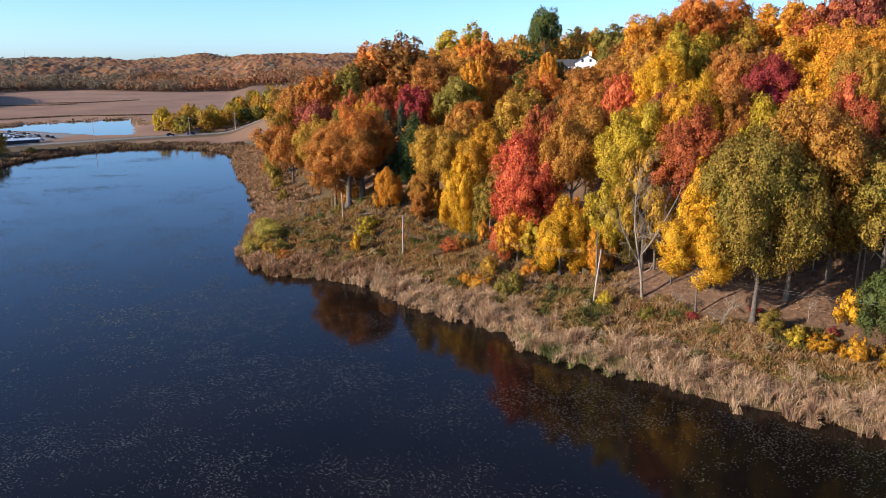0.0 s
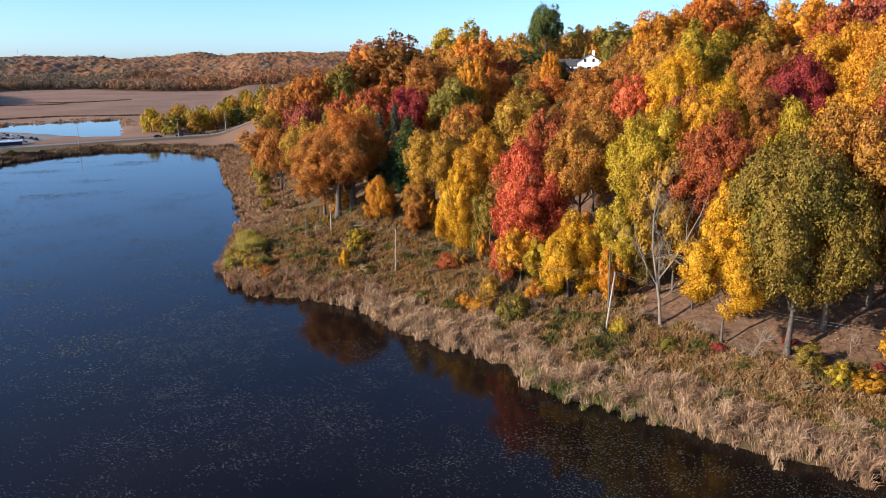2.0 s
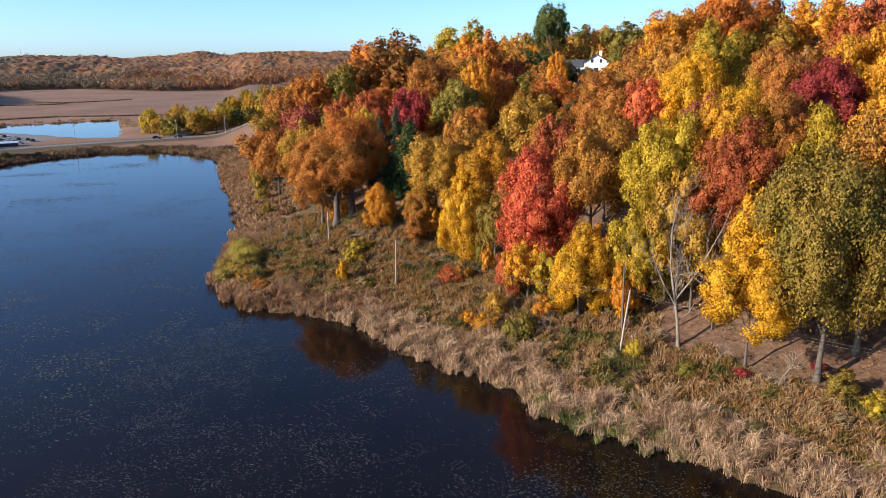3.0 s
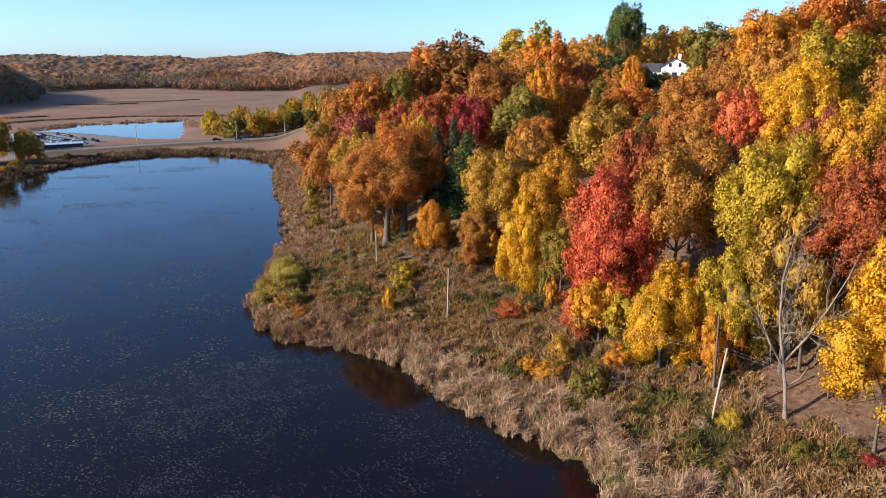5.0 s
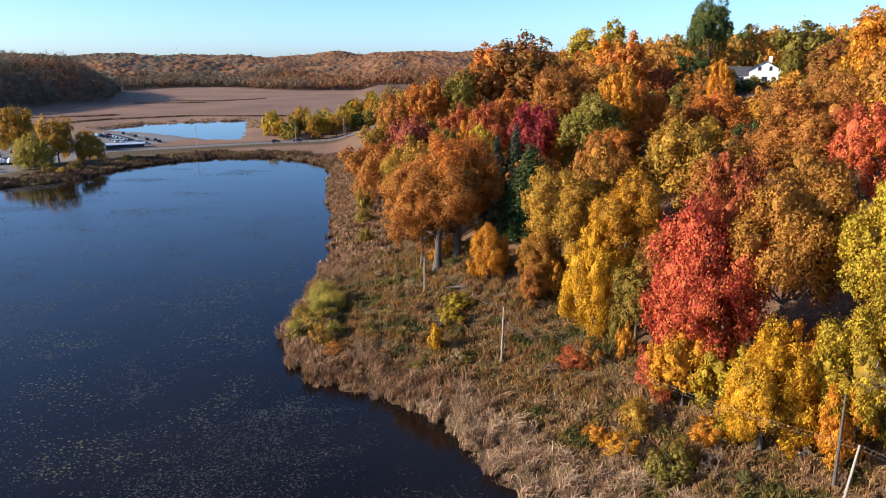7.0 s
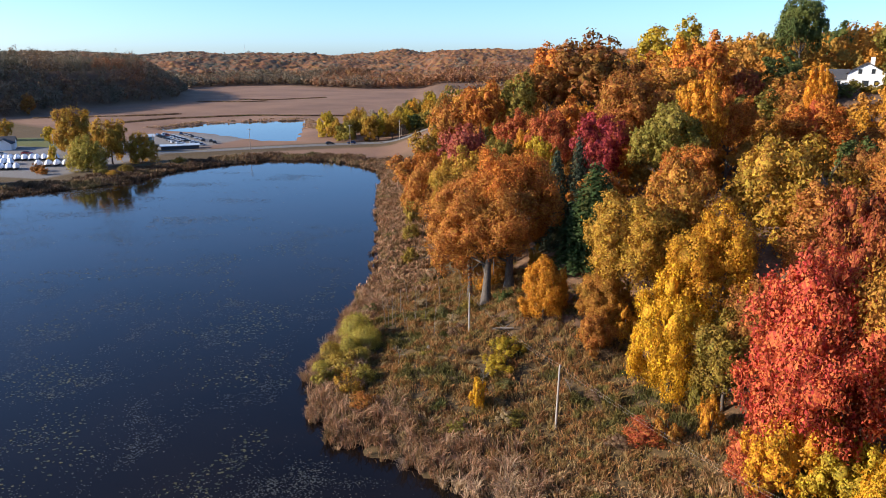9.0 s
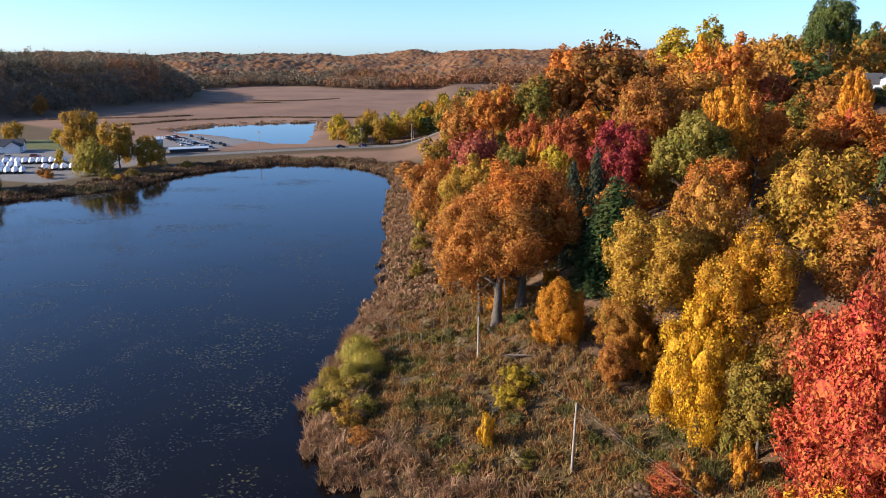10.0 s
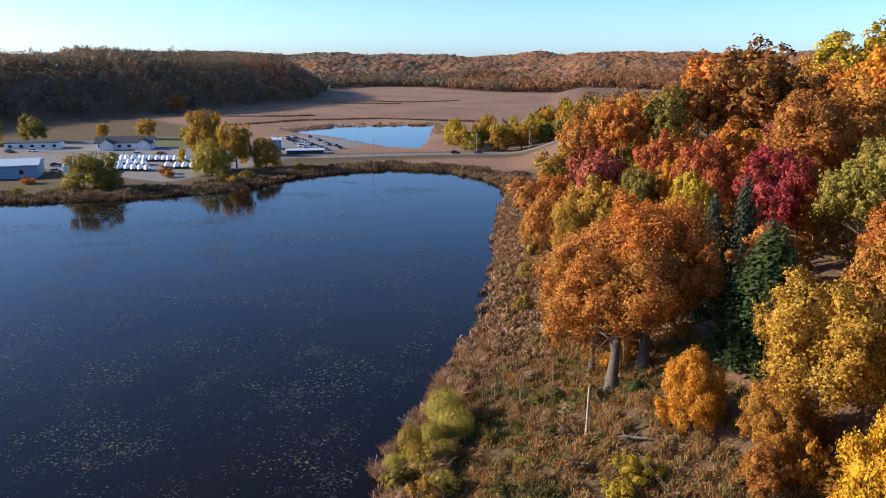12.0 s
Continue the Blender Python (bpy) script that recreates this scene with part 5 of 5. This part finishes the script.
v, f = tubes([[((-2.2, 0, 0), 0.30), ((0, 0.1, 0.15), 0.25), ((2.0, -0.1, 0.35), 0.14)], [((0.2, 0.1, 0.15), 0.12), ((1.0, 0.8, 0.6), 0.08), ((1.5, 1.4, 0.8), 0.03)], [((-0.8, 0, 0.1), 0.1), ((-1.3, -0.7, 0.5), 0.05)]], 8)
part("trunk", mesh_of("trunk", v, f, PALE_BARK, smooth=True), PALE_BARK, log)
stump = tagged(new("tree_stump"), "uprooted grey stump with splayed roots at the wood's edge", "stump")
stump.matrix_world = pose(23.0, 107.0, height(23.0, 107.0))
paths = [[((0, 0, 0), 0.55), ((0.1, 0, 0.9), 0.42), ((0.15, 0.1, 1.6), 0.38)]]
for k in range(8):
    w = k * 0.785 + 0.3
    paths.append([((0, 0, 0.5), 0.25), ((0.7 * math.cos(w), 0.7 * math.sin(w), 0.6 + 0.4 * math.sin(k * 2.3)), 0.14), ((1.3 * math.cos(w), 1.3 * math.sin(w), 0.5 + 0.9 * math.sin(k * 2.3)), 0.03)])
v, f = tubes(paths, 7)
part("wood", mesh_of("wood", v, f, PALE_BARK, smooth=True), PALE_BARK, stump)
stone = tagged(new("pale_stone"), "pale stone lying in the grass of the point", "stone")
stone.matrix_world = pose(-27.6, 144.7, height(-27.6, 144.7) + 0.16, 0, 0, 30)
bm = bmesh.new()
bmesh.ops.create_icosphere(bm, subdivisions=2, radius=0.34)
for q in bm.verts:
    q.co *= 1 + 0.25 * noise.noise(q.co * 2.1)
    q.co.z *= 0.7
part("rock", bm, BRICK, stone)

# ---- the white house on the hilltop ----
def window_of(parent, x, y, z, w, h, name="window"):
    win = part(name, box(bmesh.new(), w + 0.2, 0.10, h + 0.2, (x, y, z), 0.02), WHITE, parent)
    part("pane", box(bmesh.new(), w, 0.05, h, (x, y - 0.05, z)), GLASS_DARK, win, "dark window glass")
    return win


def gable_roof(bm, lx, ly, z0, rise, at=(0, 0), along="x", thick=0.25, over=0.5):
    """Two sloping slabs over a ground plan lx by ly."""
    half = (ly if along == "x" else lx) / 2 + over
    run = (lx if along == "x" else ly) / 2 + over
    drop = rise * over / (half - over)
    prof = [(-half, -drop), (0, rise), (half, -drop), (half, -drop + thick), (0, rise + thick), (-half, -drop + thick)]
    ends = []
    for e in (-run, run):
        ends.append([bm.verts.new((at[0] + e, at[1] + p, z0 + q) if along == "x" else (at[0] + p, at[1] + e, z0 + q)) for p, q in prof])
    for k in range(6):
        bm.faces.new((ends[0][k], ends[0][(k + 1) % 6], ends[1][(k + 1) % 6], ends[1][k]))
    for e in ends:
        bm.faces.new((e[0], e[1], e[4], e[5]))
        bm.faces.new((e[1], e[2], e[3], e[4]))
    return bm


def gable_walls(bm, lx, ly, high, rise, at=(0, 0), along="x"):
    x, y = lx / 2, ly / 2
    if along == "x":
        tri = [[(-x, -y), (-x, y)], [(x, y), (x, -y)]]
    else:
        tri = [[(-x, -y), (x, -y)], [(x, y), (-x, y)]]
    lo = [bm.verts.new((at[0] + a, at[1] + b, -1.5)) for a, b in ((-x, -y), (x, -y), (x, y), (-x, y))]
    hi = [bm.verts.new((at[0] + a, at[1] + b, high)) for a, b in ((-x, -y), (x, -y), (x, y), (-x, y))]
    for k in range(4):
        bm.faces.new((lo[k], lo[(k + 1) % 4], hi[(k + 1) % 4], hi[k]))
    peaks = {"x": [((-x, 0), (0, 3)), ((x, 0), (2, 1))], "y": [((0, -y), (0, 1)), ((0, y), (2, 3))]}[along]
    for (a, b), (i, j) in peaks:
        bm.faces.new((hi[i], hi[j], bm.verts.new((at[0] + a, at[1] + b, high + rise))))
    return bm


house = tagged(new("house"), "white two-storey house with dark roofs on the wooded hilltop", "house")
house.matrix_world = pose(49.5, 252.0, height(49.5, 252.0) - 0.6, 0, 0, -14) @ Matrix.Scale(0.85, 4)
part("wall", gable_walls(bmesh.new(), 9.0, 8.0, 4.2, 2.6, (0, 0), "y"), WHITE, house, "white clapboard walls")
main_roof = part("roof", gable_roof(bmesh.new(), 9.0, 8.0, 4.2, 2.6, (0, 0), "y"), ROOF, house, "dark shingle roof")
part("chimney", box(bmesh.new(), 1.1, 1.1, 3.0, (1.2, 1.0, 6.9), 0.05), BRICK, main_roof, "white painted chimney")
part("wing_wall", gable_walls(bmesh.new(), 8.0, 5.5, 2.7, 2.2, (-8.4, 1.0), "x"), WHITE, house, "white clapboard walls")
part("wing_roof", gable_roof(bmesh.new(), 8.0, 5.5, 2.7, 2.2, (-8.6, 1.0), "x"), ROOF, house, "dark shingle roof")
for x, z, w, h in ((-2.6, 1.4, 1.0, 1.5), (0.0, 1.4, 1.6, 1.5), (2.6, 1.4, 1.0, 1.5), (-1.6, 4.6, 0.9, 1.3), (1.6, 4.6, 0.9, 1.3)):
    window_of(house, x, -4.03, z, w, h)
for x in (-10.4, -6.6):
    window_of(house, x, -1.78, 1.4, 1.0, 1.2)
garage = tagged(new("garage"), "small white gabled outbuilding beside the house", "garage")
garage.matrix_world = pose(39.5, 246.5, height(39.5, 246.5) + 0.3, 0, 0, -14)
part("wall", gable_walls(bmesh.new(), 4.6, 5.5, 2.3, 1.9, (0, 0), "y"), WHITE, garage)
part("roof", gable_roof(bmesh.new(), 4.6, 5.5, 2.3, 1.9, (0, 0), "y"), ROOF, garage, "dark shingle roof")
window_of(garage, 0, -2.78, 1.2, 2.4, 1.9, "door")

for x, y, h, r, c in ((45.5, 244.0, 2.6, 2.2, "moss"), (49.5, 243.5, 2.2, 2.0, "olive"), (53.5, 244.0, 3.4, 2.4, "willow"), (41.5, 240.0, 3.0, 2.4, "green"), (57.0, 246.0, 4.0, 2.6, "moss")):
    shrub(x, y, h, r, c, f"{SAID[c]} garden bush below the white house")
tree("oak", 54.5, 246.0, 8.5, 3.4, "moss", "far", "dull green garden tree beside the white house", "trees of the wooded hill", low=0.1)
tree("oak", 37.0, 240.0, 7.5, 3.4, "olive", "far", "olive-green garden tree below the white house", "trees of the wooded hill", low=0.05)

# ---- the boat yard across the lake ----
def long_building(x, y, turn, lx, ly, high, rise, wall, roof, label, windows=0, category="building"):
    ob = tagged(new("building"), label, category)
    ob.matrix_world = pose(x, y, height(x, y) + 0.05, 0, 0, turn)
    part("wall", gable_walls(bmesh.new(), lx, ly, high, rise, (0, 0), "x"), wall, ob)
    part("roof", gable_roof(bmesh.new(), lx, ly, high, rise, (0, 0), "x"), roof, ob)
    for k in range(windows):
        window_of(ob, -lx / 2 + lx * (k + 0.5) / windows, -ly / 2 - 0.04, high * 0.5, min(1.6, lx / windows * 0.55), high * 0.42)
    return ob


PALE_ROOF = painted("pale_metal_roof", (0.42, 0.50, 0.56), 0.4, 0.1)
TEAL = painted("teal_siding", (0.10, 0.26, 0.33), 0.5, 0.1)
long_building(-268, 243, 47, 22, 14, 4.6, 1.6, BLUE_METAL, PALE_ROOF, "blue metal boat shed with a pale low roof", 2)
long_building(-252, 262, 47, 12, 8, 3.0, 0.5, WHITE, PALE_ROOF, "white flat-roofed shed beside the blue one", 2)
shop = long_building(-301, 324, 40, 26, 10, 3.2, 2.4, WHITE, ROOF, "long white building with a dark shingle roof and two gables", 6)
for x in (-7.5, 9.0):
    part("gable_wall", gable_walls(bmesh.new(), 6.0, 4.0, 3.0, 2.1, (x, -6.0), "y"), WHITE, shop)
    part("gable_roof", gable_roof(bmesh.new(), 6.0, 4.6, 3.0, 2.1, (x, -5.8), "y"), ROOF, shop, "dark gable roof")
long_building(-338, 302, 40, 24, 9, 3.0, 0.6, WHITE, ROOF, "low white building with a flat dark roof", 5)
long_building(-238, 358, 40, 8, 7, 4.6, 0.8, TEAL, PALE_ROOF, "teal shed with a pale roof beside the pond lot", 1)
long_building(-214, 352, 40, 17, 5, 1.6, 0.5, ROOF, PALE_ROOF, "long low shelter with a pale roof at the pond lot", 0)


def covered_boat():
    ob = tagged(new("covered_boat"), "small boat under a white shrink-wrap cover in the gravel yard", "boat", "covered boats in the yard")
    bm = bmesh.new()
    rings = []
    for x, w in ((-3.0, 1.1), (-1.0, 1.25), (1.2, 1.15), (2.6, 0.55), (3.2, 0.06)):
        rings.append([bm.verts.new((x, -w, 1.1)), bm.verts.new((x, -w * 0.75, 0.45)), bm.verts.new((x, w * 0.75, 0.45)), bm.verts.new((x, w, 1.1))])
    for a, b in zip(rings, rings[1:]):
        for k in range(4):
            bm.faces.new((a[k], a[(k + 1) % 4], b[(k + 1) % 4], b[k]))
    bm.faces.new(rings[0])
    part("hull", bm, GLASS_DARK, ob, "dark boat hull")
    bm = bmesh.new()
    rings = []
    for x, w, h in ((-3.05, 1.2, 1.9), (-1.6, 1.32, 2.6), (0.4, 1.3, 2.7), (2.0, 0.95, 2.0), (3.25, 0.1, 1.2)):
        rings.append([bm.verts.new((x, w * a, 0.85 + (h - 0.85) * b)) for a, b in ((-1, 0), (-0.85, 0.45), (-0.4, 0.85), (0, 1), (0.4, 0.85), (0.85, 0.45), (1, 0))])
    for a, b in zip(rings, rings[1:]):
        for k in range(6):
            bm.faces.new((a[k], a[k + 1], b[k + 1], b[k]))
    bm.faces.new(rings[0])
    part("cover", bm, SHRINK, ob, "white shrink-wrap cover")
    part("trailer", box(bmesh.new(), 5.0, 1.2, 0.3, (0, 0, 0.3), 0.05), RUBBER, ob, "dark trailer frame")
    return ob


boat = covered_boat()
first = True
yard = np.random.default_rng(5)
for (x0, y0), (x1, y1), n in (((-270, 292), (-241, 305), 13), ((-262, 281), (-248, 288), 6), ((-248, 272), (-235, 278), 6), ((-233, 287), (-224, 291), 4)):
    for k in range(n):
        x, y = x0 + (x1 - x0) * k / (n - 1), y0 + (y1 - y0) * k / (n - 1)
        m = pose(x + yard.normal(0, 0.15), y + yard.normal(0, 0.4), height(x, y), 0, 0, -52 + yard.normal(0, 5))
        if first:
            boat.matrix_world, first = m, False
        else:
            copy_thing(boat, m)


def car_of(paint, said):
    ob = tagged(new("car"), f"{said} parked car on the gravel", "car", "cars parked at the yard")
    bm = bmesh.new()
    side = [(-2.2, 0.35), (-2.25, 0.85), (-1.7, 0.98), (1.0, 0.95), (2.1, 0.80), (2.25, 0.4)]
    rows = [[bm.verts.new((x, y, z)) for x, z in side] for y in (-0.86, 0.86)]
    for k in range(6):
        bm.faces.new((rows[0][k], rows[0][(k + 1) % 6], rows[1][(k + 1) % 6], rows[1][k]))
    for q in rows:
        bm.faces.new(q)
    bmesh.ops.bevel(bm, geom=list(bm.edges), offset=0.07, segments=1, affect="EDGES")
    part("body", bm, paint, ob)
    bm = bmesh.new()
    lo = [bm.verts.new(p) for p in ((-1.85, -0.8, 0.94), (0.95, -0.8, 0.94), (0.95, 0.8, 0.94), (-1.85, 0.8, 0.94))]
    hi = [bm.verts.new(p) for p in ((-1.4, -0.64, 1.45), (0.2, -0.64, 1.45), (0.2, 0.64, 1.45), (-1.4, 0.64, 1.45))]
    for k in range(4):
        bm.faces.new((lo[k], lo[(k + 1) % 4], hi[(k + 1) % 4], hi[k]))
    part("windows", bm, GLASS_DARK, ob, "dark car glass")
    part("roof", box(bmesh.new(), 1.62, 1.28, 0.05, (-0.6, 0, 1.47), 0.015), paint, ob)
    v, f = tubes([[((0, -0.11, 0), 0.02), ((0, -0.11, 0), 0.32), ((0, 0.11, 0), 0.32), ((0, 0.11, 0), 0.02)]], 10)
    tyre = mesh_of("wheel", v, f, RUBBER)
    for x in (-1.35, 1.4):
        for y in (-0.8, 0.8):
            part("wheel", tyre, RUBBER, ob).location = (x, y, 0.32)
    return ob


kinds = [car_of(painted("car_paint_" + n, c, 0.25, 0.03, metallic=0.2), n) for n, c in (("white", (0.75, 0.75, 0.76)), ("dark_grey", (0.05, 0.055, 0.06)), ("silver", (0.45, 0.46, 0.48)), ("red", (0.28, 0.03, 0.03)), ("blue", (0.05, 0.09, 0.2)))]
for k in kinds:
    tagged(k, k["label"].replace("_", " "))
spots = [(-322, 290, 20), (-282, 300, 130), (-272, 306, 25), (-264, 312, 20), (-246, 318, 120), (-330, 284, 15), (-276, 268, 60), (-262, 258, 45)]
spots += [(-205 - 5.5 * k + yard.normal(0, 0.6), 372 + 4.2 * k + yard.normal(0, 0.6), 130 + yard.normal(0, 8)) for k in range(1, 10)]
spots += [(-211 - 5.5 * k + yard.normal(0, 0.6), 366 + 4.2 * k + yard.normal(0, 0.6), 40 + yard.normal(0, 8)) for k in range(10)]
spots += [(-221 - 5.0 * k, 364 + 4.4 * k + yard.normal(0, 0.6), 40 + yard.normal(0, 12)) for k in range(9)]
spots += [(-150, 383.0, 38), (-141, 389.0, 218)]
for i, (x, y, a) in enumerate(spots):
    m = pose(x, y, height(x, y) + (0.08 if line_distance(ROAD, np.array([x]), np.array([y]))[0] < 4 else 0.0), 0, 0, a)
    if i < len(kinds):
        kinds[i].matrix_world = m
    else:
        copy_thing(kinds[int(yard.choice(5, p=[.35, .25, .2, .08, .12]))], m)

# ---- trees of the far shore and the copse by the road ----
FAR = "trees of the far shore"
tree("oak", -250, 325, 20, 8.0, "ochre", "mid", "tall golden tree beside the boat yard", FAR, low=0.1)
tree("oak", -207, 284, 13, 6.5, "willow", "mid", "pale yellow-green tree on the far shore", FAR, low=-0.15)
tree("oak", -209, 300, 18, 7.0, "ochre", "mid", "golden thinning tree on the far shore", FAR, low=-0.05)
tree("oak", -200, 307, 12, 5.5, "ochre", "mid", "grey-green thinning tree on the far shore", FAR, low=-0.15)
tree("oak", -216, 291, 12, 5.5, "ochre", "mid", "ochre tree on the far shore", FAR, low=-0.15)
tree("oak", -219, 241, 12, 8.5, "moss", "mid", "broad olive-green willow dome on the far shore", FAR, low=-0.12)
tree("maple", -340, 342, 9, 3.6, "ochre", "far", "small ochre tree behind the yard", FAR, low=0.1)
tree("oak", -326, 358, 11, 5.0, "ochre", "far", "golden tree behind the yard", FAR, low=0.08)
tree("oak", -372, 300, 13, 7.0, "ochre", "far", "broad golden tree behind the yard", FAR, low=0.05)
tree("oak", -362, 318, 14, 7.0, "moss", "far", "broad grey-green tree behind the yard", FAR, low=0.05)
tree("oak", -385, 290, 13, 6.0, "olive", "far", "broad olive tree behind the yard", FAR, low=0.05)
tree("maple", -288, 350, 9, 3.2, "lime", "far", "small yellow-green tree behind the yard", FAR, low=0.05)
tree("oak", -272, 350, 9, 5.0, "moss", "far", "grey-green tree behind the yard", FAR, low=0.0)
tree("maple", -232, 293, 7.5, 1.8, "lime", "far", "slender yellow-green sapling in the yard", FAR, low=0.05)
tree("oak", -450, 500, 16, 6.0, "copper", "far", "copper tree at the edge of the marsh", FAR, low=0.05)
shrub(-246, 236, 2.6, 2.4, "copper", "copper bush on the far shore")
shrub(-222, 275, 3.0, 2.4, "russet", "dark russet bush on the far shore")
shrub(-215, 270, 2.4, 2.4, "copper", "copper bush on the far shore")
brush = np.random.default_rng(29)
for k in range(40):
    x, y = brush.uniform(-262, -182), brush.uniform(216, 322)
    if 8 < lake_distance(np.array([x]), np.array([y]))[0] < 17:
        c = ["russet", "copper", "olive", "moss", "ochre"][int(brush.integers(5))]
        shrub(x, y, brush.uniform(2.0, 4.2), brush.uniform(1.6, 3.0), c, f"{SAID[c]} bush on the far shore")
COPSE = [(-174, 404), (-143, 395), (-116, 414), (-100, 455), (-115, 600), (-168, 600), (-160, 480)]
copse = np.random.default_rng(23)
made = []
while len(made) < 70:
    x, y = copse.uniform(-175, -95), 394 + 206 * copse.random() ** 1.7
    if outline_distance(COPSE, np.array([x]), np.array([y]))[0] > -1.5 or any((x - a) ** 2 + (y - b) ** 2 < 22 for a, b in made):
        continue
    made.append((x, y))
    c = ["lime", "willow", "olive", "moss", "ochre", "gold", "green", "grey"][int(copse.choice(8, p=[.26, .24, .08, .10, .12, .12, .03, .05]))]
    tree("oak" if copse.random() < 0.5 else "maple", x, y, copse.uniform(8, 15), copse.uniform(3.6, 5.6), c, "far", f"{SAID[c]} tree of the copse beside the causeway", "trees of the copse", low=-0.02)

# ---- channels of the marsh, lined with dark reeds ----
def lined(points, spread, n, seed):
    r = np.random.default_rng(seed)
    p = np.array(points, float)
    t = r.uniform(0, len(p) - 1.001, n)
    i = t.astype(int)
    q = p[i] + (p[i + 1] - p[i]) * (t - i)[:, None] + r.normal(0, spread, (n, 2))
    return q[:, 0], q[:, 1]


DARK = bpy.data.materials["dark_reeds"]
for k, (line, n) in enumerate((([(-350, 541), (-362, 525), (-376, 514), (-425, 480)], 900), ([(-345, 800), (-352, 780), (-372, 745), (-410, 735)], 1200), ([(-372, 720), (-385, 700), (-430, 690)], 700), ([(-215, 560), (-290, 545), (-330, 500), (-345, 440)], 2600))):
    x, y = lined(line, 1.6, n, 80 + k)
    blades("channel_reeds", x, y, np.full(len(x), 1.1), 0.6, 2, DARK, "dark reeds along a winding marsh channel", "reeds", 90 + k)

# ---- radio mast on the far ridge ----
mast = tagged(new("radio_mast"), "thin steel radio mast on the far ridge", "mast")
mast.matrix_world = pose(-1385, 2400, height(-1385, 2400))
v, f = tubes([[((w * 0.9, u * 0.9, 0), 0.35), ((0, 0, 38), 0.2)] for w, u in ((1, 0), (-0.5, 0.87), (-0.5, -0.87))], 4)
part("lattice", mesh_of("lattice", v, f, WHITE), WHITE, mast)
